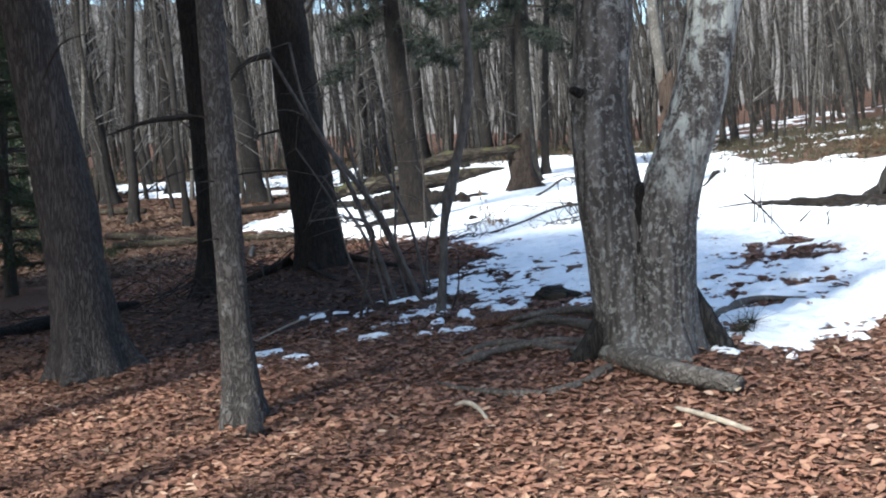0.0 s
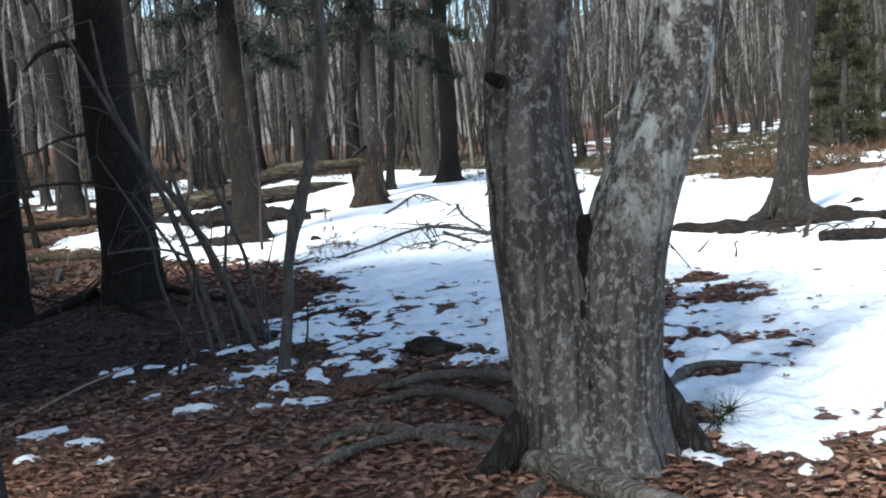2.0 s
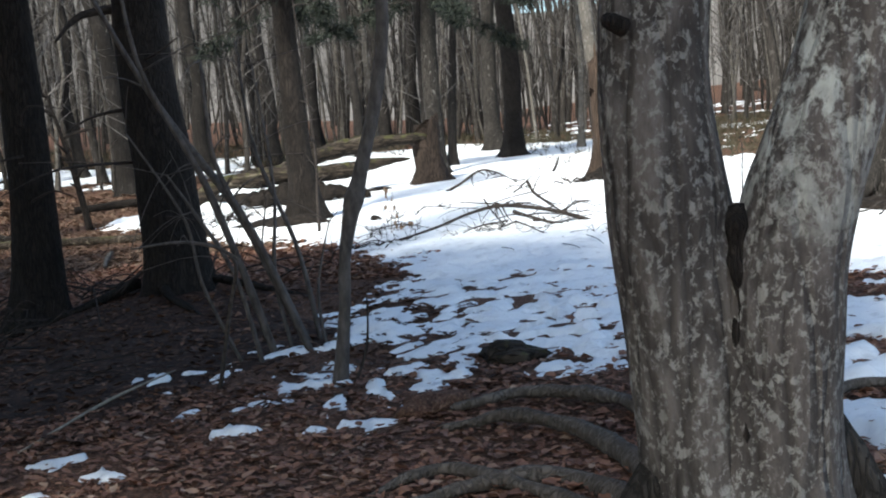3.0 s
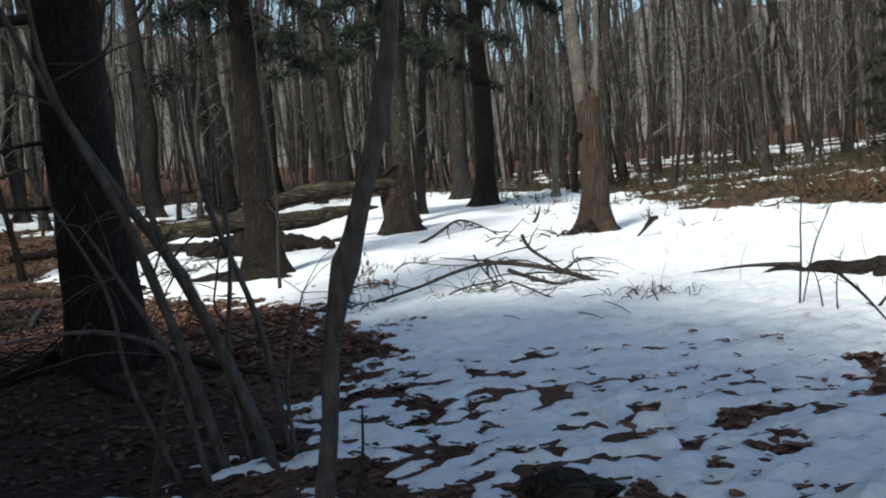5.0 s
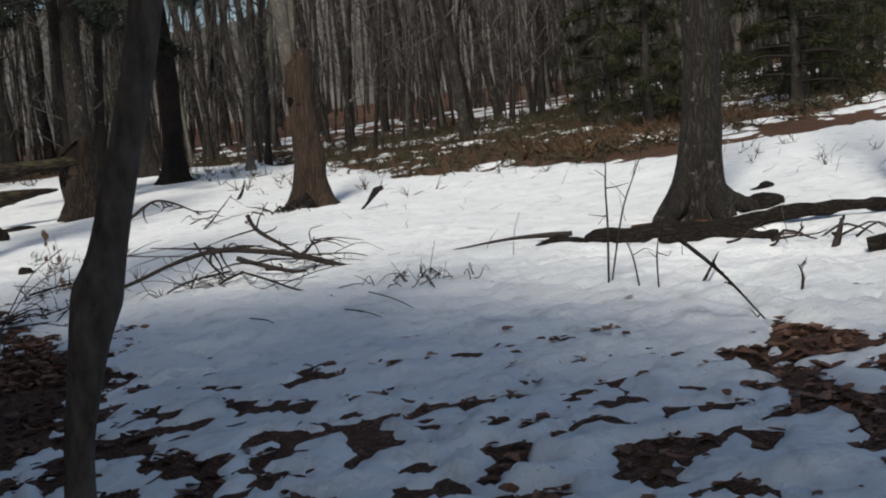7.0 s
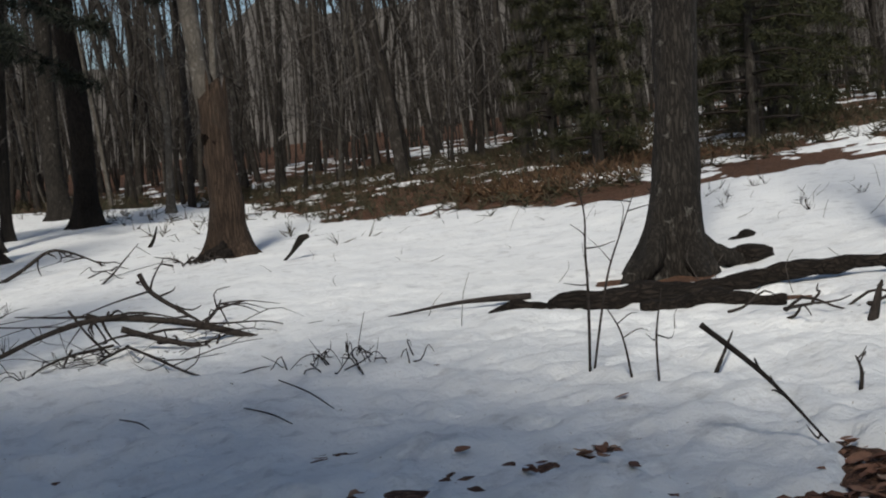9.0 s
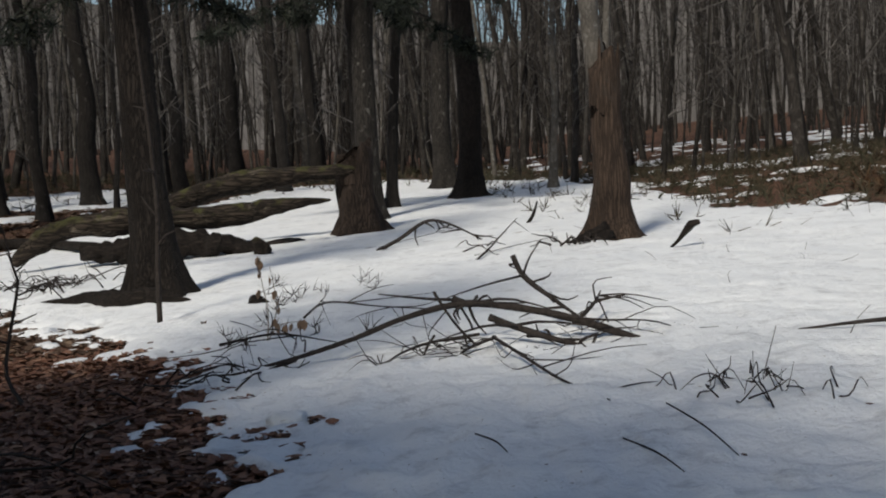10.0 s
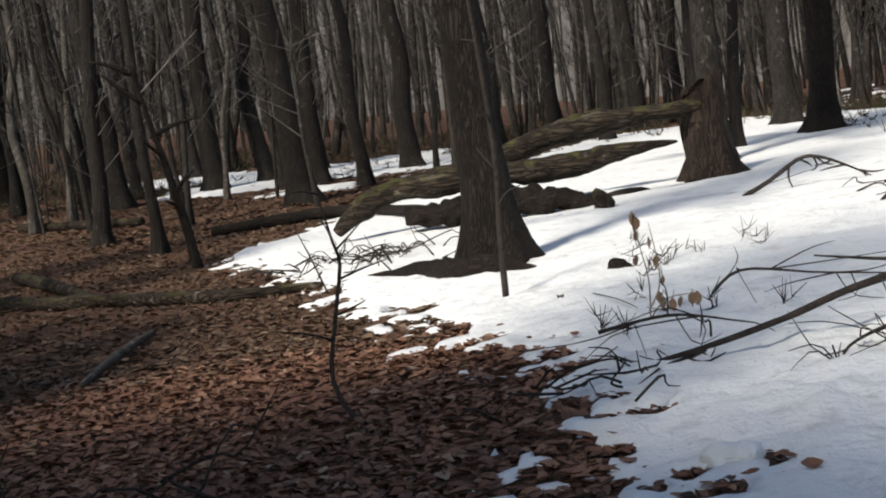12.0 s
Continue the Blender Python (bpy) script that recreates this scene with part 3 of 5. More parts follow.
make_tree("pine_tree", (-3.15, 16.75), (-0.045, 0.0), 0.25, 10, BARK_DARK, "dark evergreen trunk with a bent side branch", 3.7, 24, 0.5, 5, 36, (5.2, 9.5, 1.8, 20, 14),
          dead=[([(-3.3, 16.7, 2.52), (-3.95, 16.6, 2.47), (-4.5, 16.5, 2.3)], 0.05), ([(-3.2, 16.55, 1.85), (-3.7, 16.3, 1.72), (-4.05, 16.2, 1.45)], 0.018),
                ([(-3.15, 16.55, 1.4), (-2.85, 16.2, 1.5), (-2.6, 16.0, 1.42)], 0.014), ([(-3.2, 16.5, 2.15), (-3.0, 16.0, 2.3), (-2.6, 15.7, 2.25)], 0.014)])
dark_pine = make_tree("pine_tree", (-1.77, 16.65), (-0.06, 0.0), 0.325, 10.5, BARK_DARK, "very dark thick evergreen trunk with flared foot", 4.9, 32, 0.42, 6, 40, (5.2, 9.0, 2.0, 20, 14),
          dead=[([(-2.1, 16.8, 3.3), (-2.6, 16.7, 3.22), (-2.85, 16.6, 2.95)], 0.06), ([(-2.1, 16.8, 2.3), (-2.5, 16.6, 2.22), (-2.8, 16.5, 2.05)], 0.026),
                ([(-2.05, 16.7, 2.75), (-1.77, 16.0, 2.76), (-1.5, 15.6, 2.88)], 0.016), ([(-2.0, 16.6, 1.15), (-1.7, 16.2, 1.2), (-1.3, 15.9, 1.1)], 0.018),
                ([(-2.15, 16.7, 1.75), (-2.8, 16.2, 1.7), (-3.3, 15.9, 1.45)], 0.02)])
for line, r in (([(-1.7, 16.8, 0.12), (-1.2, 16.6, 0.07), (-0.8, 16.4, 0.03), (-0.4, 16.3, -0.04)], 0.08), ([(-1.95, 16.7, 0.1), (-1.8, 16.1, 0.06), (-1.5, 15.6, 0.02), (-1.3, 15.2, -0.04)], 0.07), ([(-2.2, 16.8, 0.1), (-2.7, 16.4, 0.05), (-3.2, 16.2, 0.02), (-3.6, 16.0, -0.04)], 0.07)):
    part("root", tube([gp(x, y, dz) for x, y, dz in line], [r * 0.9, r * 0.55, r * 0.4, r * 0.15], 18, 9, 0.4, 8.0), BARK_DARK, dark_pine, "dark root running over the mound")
# unseen evergreens beside and behind the walker, added to cast shade on the path
SHADE_PINES = [(-4.0, 4.6, 13, 5.8, 3.0, 80), (-5.6, 5.8, 13, 5.6, 3.0, 80), (-3.9, 7.4, 13.4, 5.6, 3.2, 90), (-6.4, 8.4, 13.2, 5.0, 3.2, 90), (-8.2, 9.8, 12.6, 5.0, 3.0, 70), (-8.9, 11.6, 12, 5.0, 3.0, 70), (-10.8, 14.5, 12, 5.0, 3.0, 60),
               (-11.6, 8.4, 13, 5.0, 3.2, 60), (-13.5, 12.0, 13, 5.0, 3.2, 60), (-2.4, 3.6, 12, 7.6, 2.2, 60), (-3.3, 1.3, 11.5, 7.0, 2.0, 34), (-5.9, 12.4, 10.4, 4.4, 3.2, 70), (-4.9, 10.4, 9.6, 5.4, 2.6, 60), (-2.7, 5.0, 10.5, 6.4, 2.4, 60), (-9.2, 16.2, 10, 5.0, 2.8, 60), (-11.5, 19.0, 11, 5.0, 3.0, 60)]
for n, (bx, by, hh, low, reach, many) in enumerate(SHADE_PINES):
    make_tree("pine_tree", (bx, by), (-0.03, 0.01), 0.2, hh, BARK_PINE, "unseen tall pine beside the path, added for its crown's shade", 10.3 + n, 14, 0.5, 5, 20, (low, hh - 0.4, reach, many, 40), group="pines beside the path")


def twin_tree():
    ob = thing("twin_maple_tree", gp(1.28, 7.98), "large forked tree with grey bark and pale lichen patches", "tree")
    z0 = float(gz(1.28, 7.98))

    def foot(phase, lobes, out=0.3):
        def swell(ang, z):
            low = np.exp(-np.clip(z - z0, 0, 9) / 0.2)
            return 1 + low * (out + 0.2 * np.sin(ang * lobes + phase)) + 0.03 * np.sin(ang * 2 + z * 2.2 + phase)
        return swell
    zs = [z0 - 0.25, 0.3, 0.6, 1.0, 1.4, 1.9, 2.6, 4.2, 6.5, 9.5]
    xs = [1.19, 1.17, 1.13, 1.065, 1.005, 0.97, 1.03, 1.15, 0.9, 0.7]
    left = [(x, 7.97 + 0.01 * k, z) for k, (x, z) in enumerate(zip(xs, zs))]
    part("trunk", tube(left, [0.25, 0.225, 0.215, 0.215, 0.216, 0.188, 0.178, 0.15, 0.11, 0.05], 70, 48, 0.055, 4.0, foot(0.6, 5, 0.24), seed=3.0), BARK_TWIN, ob)
    xs = [1.33, 1.33, 1.325, 1.325, 1.385, 1.55, 1.71, 2.15, 2.7, 3.3]
    right = [(x, 7.9 - 0.012 * k, z) for k, (x, z) in enumerate(zip(xs, zs))]
    part("second_stem", tube(right, [0.25, 0.215, 0.205, 0.2, 0.188, 0.16, 0.15, 0.12, 0.09, 0.04], 70, 48, 0.055, 4.0, foot(2.2, 4, 0.3), seed=8.0), BARK_TWIN_PALE, ob, "leaning stem with pale green lichen")
    for k, stem in enumerate((left, right)):
        p = np.array(stem)
        part("crown", bare_crown(p, np.full(len(p), 0.12), 9.5, 31 + k, 8, 0.5), BARK_GREY, ob, "bare leafless limbs and twigs")
    # dark tube laid in the crease paints a stain and the cleft's shade
    part("seam", tube([(1.2, 7.87, 1.42), (1.195, 7.81, 1.25), (1.2, 7.782, 1.0), (1.215, 7.765, 0.75), (1.22, 7.755, 0.5)], [0.03, 0.045, 0.055, 0.052, 0.03], 30, 12, 0.7, 16), BARK_DARK, ob, "dark seam below the fork, stain and cleft shade in its colour")
    part("knot", tube([(0.84, 7.86, 2.0), (0.79, 7.84, 2.02), (0.775, 7.83, 2.03)], [0.034, 0.03, 0.02], 5, 9, 0.2, 20), BARK_DARK, ob, "dark branch stub")
    for line, r in (([(1.42, 7.95, 0.5), (1.55, 7.93, 0.25), (1.68, 7.9, 0.06), (1.8, 7.88, -0.06)], 0.085), ([(1.05, 8.0, 0.4), (0.9, 8.0, 0.18), (0.78, 8.02, 0.05), (0.62, 8.06, -0.06)], 0.08)):
        part("root_flange", tube([gp(x, y, dz) for x, y, dz in line], [r, r * 1.1, r * 0.8, r * 0.4], 16, 12, 0.15, 6.0), BARK_GREY, ob, "dark buttress root at the foot")
    roots = [([(1.0, 8.1, 0.1), (0.77, 8.9, 0.04), (0.4, 8.95, 0.05), (0.09, 8.8, 0.03), (-0.14, 8.72, -0.03)], 0.06),
             ([(1.1, 8.3, 0.1), (0.99, 9.5, 0.05), (0.72, 10.0, 0.06), (0.5, 10.12, 0.02), (0.3, 10.3, -0.04)], 0.065),
             ([(1.3, 8.4, 0.1), (1.3, 9.9, 0.05), (0.9, 10.5, 0.05), (0.5, 10.5, 0.03), (0.0, 10.7, -0.04)], 0.06),
             ([(0.9, 8.2, 0.05), (0.42, 9.2, 0.04), (0.15, 9.27, 0.03), (-0.13, 9.09, -0.03)], 0.045),
             ([(1.5, 8.2, 0.08), (2.0, 9.3, 0.05), (2.31, 9.65, 0.05), (2.7, 9.65, 0.0)], 0.05),
             ([(1.1, 8.0, 0.05), (0.85, 7.6, 0.03), (0.5, 7.33, 0.02), (0.1, 7.7, 0.02), (-0.2, 8.5, -0.03)], 0.055)]
    for line, r in roots:
        part("root", tube([gp(x, y, dz) for x, y, dz in line], [r * 0.95, r * 0.6, r * 0.5, r * 0.22], 34, 11, 0.35, 8.0), BARK_ROOT, ob, "surface root among fallen leaves")


twin_tree()

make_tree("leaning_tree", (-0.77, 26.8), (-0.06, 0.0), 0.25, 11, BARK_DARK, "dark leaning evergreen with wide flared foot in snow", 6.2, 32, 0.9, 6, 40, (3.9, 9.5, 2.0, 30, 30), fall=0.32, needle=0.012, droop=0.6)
make_tree("hemlock_tree", (2.35, 36.2), (-0.03, 0.0), 0.24, 16, BARK_GREY, "tall grey evergreen with low hanging boughs behind the stump", 6.9, 22, 0.5, 5, 30, (4.3, 12, 3.0, 54, 50), needle=0.015, droop=0.45)
grey = make_tree("grey_tree", (7.36, 20.5), (0.085, 0.0), 0.23, 15, BARK_GREY, "grey tree with lichen and spreading rooted foot in snow", 7.1, 34, 0.95, 5, 40, "bare", fall=0.36)
for line, r in (([(7.20, 20.45, 0.5), (7.00, 20.35, 0.2), (6.78, 20.27, 0.05), (6.60, 20.23, -0.06)], 0.1), ([(7.46, 20.35, 0.32), (7.63, 20.23, 0.14), (7.83, 20.15, 0.05), (8.03, 20.10, -0.05)], 0.1), ([(7.36, 20.30, 0.3), (7.33, 20.10, 0.08), (7.28, 19.90, -0.05)], 0.09)):
    part("root", tube([gp(x, y, dz) for x, y, dz in line], [r, r * 1.2, r, r * 0.5], 16, 11, 0.35, 6.0), BARK_GREY, grey, "dark spreading root")
make_tree("grey_tree", (7.3, 16.25), (0.02, 0.0), 0.26, 15, BARK_GREY, "grey tree with dark flared foot in snow", 7.9, 26, 0.7, 5, 34, "bare")
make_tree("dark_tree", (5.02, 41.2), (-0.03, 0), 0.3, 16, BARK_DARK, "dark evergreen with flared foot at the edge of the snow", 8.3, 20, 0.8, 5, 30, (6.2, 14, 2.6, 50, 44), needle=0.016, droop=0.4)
make_tree("pale_tree", (5.15, 47.2), (-0.03, 0), 0.3, 16, BARK_GREY, "grey tree with pale lichen blotches", 8.8, 18, 0.6, 5, 28, "bare")
make_tree("young_tree", (7.45, 43.3), (0.0, 0), 0.1, 11, BARK_PALE, "thin pale young tree on the snow edge", 9.4, 12, 1.0, 4, 24, "bare")
make_tree("young_tree", (9.25, 19.5), (0.0, 0.0), 0.055, 7, SAPLING, "thin young tree standing in snow", 9.9, 12, 0.8, 4, 24, "bare", bend=0.1)

# trees of the wood to the left of the snow
LEFT_WOODS = [(-6.64, 43.0, -0.14, 0.36), (-12.97, 47.6, -0.12, 0.34), (-14.3, 48.6, -0.16, 0.24), (-11.1, 50.4, -0.06, 0.38), (-16.4, 48.7, -0.09, 0.3), (-5.7, 46.0, -0.05, 0.22), (-5.2, 51.0, -0.09, 0.36),
              (-8.8, 55.0, -0.1, 0.2), (-9.9, 52.0, -0.1, 0.26), (-7.6, 49.0, -0.03, 0.3), (-3.5, 55.0, -0.06, 0.3), (-2.6, 52.0, -0.1, 0.26), (-1.2, 60.0, -0.04, 0.32), (-13.8, 57.0, -0.1, 0.24), (-18.5, 52.0, -0.1, 0.34),
              (0.6, 52.0, -0.08, 0.22), (2.3, 38.5, -0.05, 0.2), (3.0, 39.5, 0.02, 0.15), (1.7, 58.0, -0.06, 0.3), (3.4, 62.0, -0.03, 0.26), (-7.5, 35.5, -0.05, 0.12), (-9.8, 38.5, 0.03, 0.2), (-13.5, 36.5, -0.06, 0.24), (-17.0, 40.0, -0.04, 0.26)]
FAR_TRUNKS = []
for n, (bx, by, lx, r) in enumerate(LEFT_WOODS):
    FAR_TRUNKS.append(([gp(bx, by), gp(bx + lx * 15, by, 15)], 15))
    make_tree("forest_tree", (bx, by), (lx, 0.02 * math.sin(n * 2.1)), r * 0.85, 15 + 3 * math.sin(n), BARK_WOODS_DARK,
              ("leaning " if abs(lx) > 0.08 else "upright ") + ("thick" if r > 0.28 else "slender") + " bare forest tree with grey-brown bark", 20.3 + n * 0.7, 14, 0.55, 4, 24, "bare", group="trees of the wood", bend=0.35)


def snag():  # broken dead tree
    bx, by = 5.06, 28.2
    ob = thing("broken_snag", gp(bx, by), "broken dead tree trunk, warm brown wood stripped of bark", "tree")
    vf, pts, rad = trunk((bx, by), (-0.045, 0), 0.25, 2.4, 40, 0.75, 5, 5.5, 0.05, 48, 0.2, 0.8, 0.3)
    v = vf[0].copy()
    high = v[:, 2] > v[:, 2].max() - 0.5
    v[high, 2] += 0.4 * vnoise(v[high, 0] * 9, v[high, 1] * 9, 1.0)
    part("trunk", (v, vf[1]), SNAG_WOOD, ob)
    z = pts[-1, 2]
    tall = [(bx - 0.16, by + 0.08, z - 0.6), (bx - 0.2, by + 0.1, z - 0.05), (bx - 0.27, by + 0.1, z + 0.6), (bx - 0.4, by + 0.12, z + 2.0), (bx - 0.55, by + 0.1, z + 4.5)]
    part("upper_stem", tube(tall, [0.12, 0.14, 0.125, 0.11, 0.05], 26, 16, 0.2, 5), BARK_PALE, ob, "pale grey standing splinter of the upper stem")
    for k, (dx, dy, dz, r0) in enumerate([(0.15, -0.1, 0.2, 0.045), (0.05, -0.17, 0.14, 0.04), (0.19, 0.06, 0.26, 0.035), (-0.1, -0.15, 0.32, 0.04)]):
        part("splinter", tube([(bx - 0.1 + dx, by + dy, z - 0.35), (bx - 0.1 + dx * 1.02, by + dy, z), (bx - 0.1 + dx * 1.08, by + dy, z + dz)], [r0, r0 * 0.8, 0.006], 8, 6, 0.3, 9, seed=k), SNAG_WOOD, ob)
    for line in ([(4.35, 27.75, 0.05), (4.6, 27.8, 0.12), (4.9, 27.95, 0.2)], [(4.45, 27.6, 0.03), (4.7, 27.75, 0.07), (4.95, 27.85, 0.12)]):
        part("rotten_foot", tube([gp(*q) for q in line], [0.03, 0.07, 0.1], 10, 9, 0.5, 9), LOG_DARK, ob, "dark crumbled wood at the foot")


snag()
make_tree("young_tree", (7.1, 36.0), (-0.035, 0.0), 0.1, 12, BARK_PALE, "slender pale young tree behind the broken snag", 11.6, 12, 0.4, 4, 24, "bare")


def stump_and_logs():
    ob = thing("broken_stump", gp(1.97, 33.3), "tall broken stump with torn top standing in snow", "stump")
    vf, pts, rad = trunk((1.97, 33.3), (-0.05, 0), 0.31, 1.3, 40, 0.55, 5, 3.3, 0.02, 34, 0.16, 0.9, 0.3)
    v = vf[0].copy()
    high = v[:, 2] > v[:, 2].max() - 0.4
    v[high, 2] += 0.4 * vnoise(v[high, 0] * 8, v[high, 1] * 8, 2.0)
    part("trunk", (v, vf[1]), STUMP_BARK, ob)
    part("torn_strip", tube([(1.62, 33.6, 2.15), (1.6, 33.55, 1.9), (1.62, 33.5, 1.6)], [0.07, 0.05, 0.02], 6, 6, 0.3, 8), LOG_DARK, ob, "strip of torn dark wood")
    up = [(1.95, 33.35, 2.24), (1.65, 33.15, 2.26), (0.9, 33.1, 2.22), (0.0, 33.1, 2.12), (-0.75, 33.0, 1.92), (-1.4, 32.95, 1.66), (-2.1, 32.9, 1.4)]
    single("fallen_log", tube(up, [0.12, 0.14, 0.18, 0.21, 0.22, 0.2, 0.12], 80, 26, 0.24, 3.0, seed=2.0, squash=0.85), LOG_BARK, "rotten mossy log broken from the stump and leaning on it", "log")
    low = [(1.42, 32.2, 1.79), (0.95, 32.2, 1.76), (0.45, 32.2, 1.68), (-0.2, 32.2, 1.55), (-0.75, 32.2, 1.53), (-1.55, 32.2, 1.52), (-2.6, 32.2, 1.4), (-3.2, 32.25, 1.18), (-3.6, 32.3, 0.85)]
    single("fallen_log", tube(low, [0.02, 0.1, 0.14, 0.19, 0.2, 0.2, 0.19, 0.17, 0.08], 90, 24, 0.26, 3.2, seed=5.0), LOG_BARK, "long weathered log with split pale end", "log")
    chunk = [(0.22, 31.55, 1.06), (-0.2, 31.7, 1.1), (-0.9, 31.8, 1.12), (-1.7, 31.9, 1.08), (-2.5, 32.0, 0.98)]
    single("fallen_log", tube(chunk, [0.07, 0.14, 0.18, 0.2, 0.12], 60, 18, 0.7, 5.0, seed=9.0), LOG_DARK, "dark rotten log section lying in snow", "log")
    single("broken_log_end", tube([(0.3, 31.2, 0.92), (0.35, 31.1, 1.05), (0.2, 31.1, 1.22)], [0.1, 0.13, 0.05], 8, 9, 0.3, 6), LOG_BARK, "pale split end of a rotten log", "log")
    single("stick", tube([gp(0.3, 32.4, 0.08), gp(0.7, 32.6, 0.1), gp(1.0, 32.8, 0.06)], [0.05, 0.05, 0.02], 10, 7, 0.3, 8), TWIG, "dark broken stick on snow", "stick")


stump_and_logs()


def ground_log(line, radii, mat, label, seg=12, steps=26, rough=0.15, seed=0.0, name="fallen_log"):
    """A log or stick along the ground; line: x, y and the height of its middle above the ground."""
    return single(name, tube([gp(x, y, dz) for x, y, dz in line], radii, steps, seg, rough, 4.0, seed=seed), mat, label, "log" if name == "fallen_log" else "stick")


ground_log([(0.93, 8.0, 0.10), (1.1, 7.55, 0.09), (1.25, 7.14, 0.08), (1.5, 6.7, 0.06)], [0.062, 0.07, 0.066, 0.05], LOG_GREY, "short grey lichen log at the foot of the forked tree", 16)
ground_log([(1.12, 6.5, 0.03), (1.22, 6.2, 0.04), (1.36, 5.83, 0.03)], [0.008, 0.02, 0.012], DRY_WOOD, "pale bleached broken stick among leaves", 8, 12, 0.2, 1.0, "stick")
ground_log([(-0.03, 7.34, 0.02), (0.03, 7.25, 0.05), (0.1, 7.05, 0.05), (0.15, 6.8, 0.02)], [0.012, 0.016, 0.014, 0.008], DRY_WOOD, "short curved pale stick among leaves", 7, 12, 0.1, 2.0, "stick")
ground_log([(-1.22, 7.3, 0.02), (-1.24, 7.42, 0.12), (-1.27, 7.5, 0.22)], [0.05, 0.04, 0.008], BARK_SLIM, "grey splintered wood wedge at the foot of the slim tree", 7, 10, 0.2, 3.0, "stick")
ground_log([(-1.95, 11.0, 0.02), (-1.64, 12.0, 0.06), (-1.3, 12.7, 0.08)], [0.007, 0.01, 0.005], TWIG_PALE, "long thin dry stick on dark leaves", 6, 14, 0.1, 4.0, "stick")
ground_log([(-5.8, 14.0, 0.06), (-5.0, 15.6, 0.07), (-4.3, 16.8, 0.05)], [0.09, 0.1, 0.06], LOG_DARK, "dark fallen log among leaves", 10)
ground_log([(-9.3, 33.6, 0.1), (-7.7, 31.5, 0.12), (-6.2, 29.5, 0.06)], [0.09, 0.1, 0.07], LOG_BARK, "long fallen log on the leaf litter", 10)
ground_log([(-8.3, 30.6, 0.08), (-6.8, 29.5, 0.1), (-5.7, 28.9, 0.1), (-4.1, 27.9, 0.08), (-2.8, 27.6, 0.05)], [0.1, 0.11, 0.09, 0.07, 0.05], LOG_BARK, "long grey-brown log half sunk in leaves", 12, 34, 0.25, 6.0)
ground_log([(-3.8, 23.4, 0.04), (-4.0, 24.7, 0.06), (-4.15, 25.9, 0.04)], [0.025, 0.045, 0.04], LOG_GREY, "short pale log lying on leaves", 9)
ground_log([(-13.9, 43.3, 0.1), (-10.3, 42.1, 0.1)], [0.12, 0.1], LOG_BARK, "fallen log under the forest trees", 8)
ground_log([(-7.2, 37.5, 0.1), (-5.9, 37.9, 0.12), (-4.5, 37.6, 0.14), (-1.6, 33.0, 0.16)], [0.1, 0.12, 0.11, 0.07], LOG_DARK, "long dark log from the leaves onto the snow", 10, 34)
ground_log([(-0.35, 25.95, 0.03), (-0.75, 26.1, 0.12), (-1.2, 26.35, 0.13), (-1.8, 27.15, 0.08), (-2.6, 27.6, 0.02)], [0.05, 0.1, 0.1, 0.08, 0.04], LOG_DARK, "rotten dark log at the foot of the leaning tree", 14, 40, 0.35, 7.0)
# long bowed log in the snow
bowed = [(5.02, 18.72, 0.9), (5.1, 18.7, 0.93), (5.63, 18.6, 0.94), (6.23, 18.5, 0.96), (6.86, 18.3, 1.04), (7.4, 18.0, 1.07), (8.0, 17.6, 1.05), (8.7, 17.1, 1.02), (9.6, 16.6, 1.0)]
single("fallen_log", tube(bowed, [0.05, 0.085, 0.1, 0.085, 0.07, 0.062, 0.062, 0.06, 0.05], 80, 18, 0.45, 5.0, seed=4.0), LOG_DARK, "long dark bowed log resting on snow", "log")
ground_log([(5.45, 18.2, 0.05), (5.9, 17.8, 0.07), (6.2, 17.5, 0.05)], [0.04, 0.1, 0.03], LOG_DARK, "dark rotten wood beside the bowed log", 14, 26, 0.7)
ground_log([(4.62, 19.0, 0.05), (4.85, 18.9, 0.08), (5.1, 18.75, 0.05)], [0.03, 0.08, 0.03], LOG_DARK, "small dark rotten log end in snow", 12, 18, 0.7, 3.0)
ground_log([(4.1, 19.75, 0.06), (4.7, 19.65, 0.1), (5.25, 19.5, 0.09)], [0.008, 0.016, 0.03], TWIG, "tapering dark stick beside the log", 8, 16, 0.2, 2.0, "stick")
ground_log([(5.8, 15.9, 0.08), (6.0, 15.75, 0.1), (6.5, 15.5, 0.08)], [0.05, 0.07, 0.06], LOG_DARK, "short dark log piece in snow", 9)


# ---------- saplings ----------
def crooked_sapling():
    ob = thing("crooked_sapling", gp(-0.14, 11.7), "crooked slim sapling with a swollen knob", "tree")
    line = [gp(-0.15, 11.72, -0.1), gp(-0.14, 11.7, 0.06), (-0.1, 11.7, 0.72), (-0.085, 11.7, 1.05), (-0.04, 11.7, 1.29), (-0.01, 11.7, 1.41), (0.035, 11.7, 1.57), (0.15, 11.7, 2.05), (0.21, 11.7, 2.55), (0.18, 11.7, 3.5), (0.33, 11.8, 5.2)]
    part("trunk", tube(line, [0.08, 0.05, 0.038, 0.038, 0.048, 0.062, 0.042, 0.041, 0.038, 0.032, 0.012], 60, 16, 0.1, 9.0), SAPLING, ob)
    p = np.array([tuple(q) for q in line])
    part("crown", bare_crown(p, np.full(len(p), 0.03), 5.0, 41, 9, 0.55), SAPLING, ob, "thin bare twigs")
    part("shoot", tube([gp(-0.05, 11.7, 0.0), (0.03, 11.7, 0.5), (0.04, 11.68, 0.8)], [0.012, 0.009, 0.004], 8, 5), TWIG, ob)


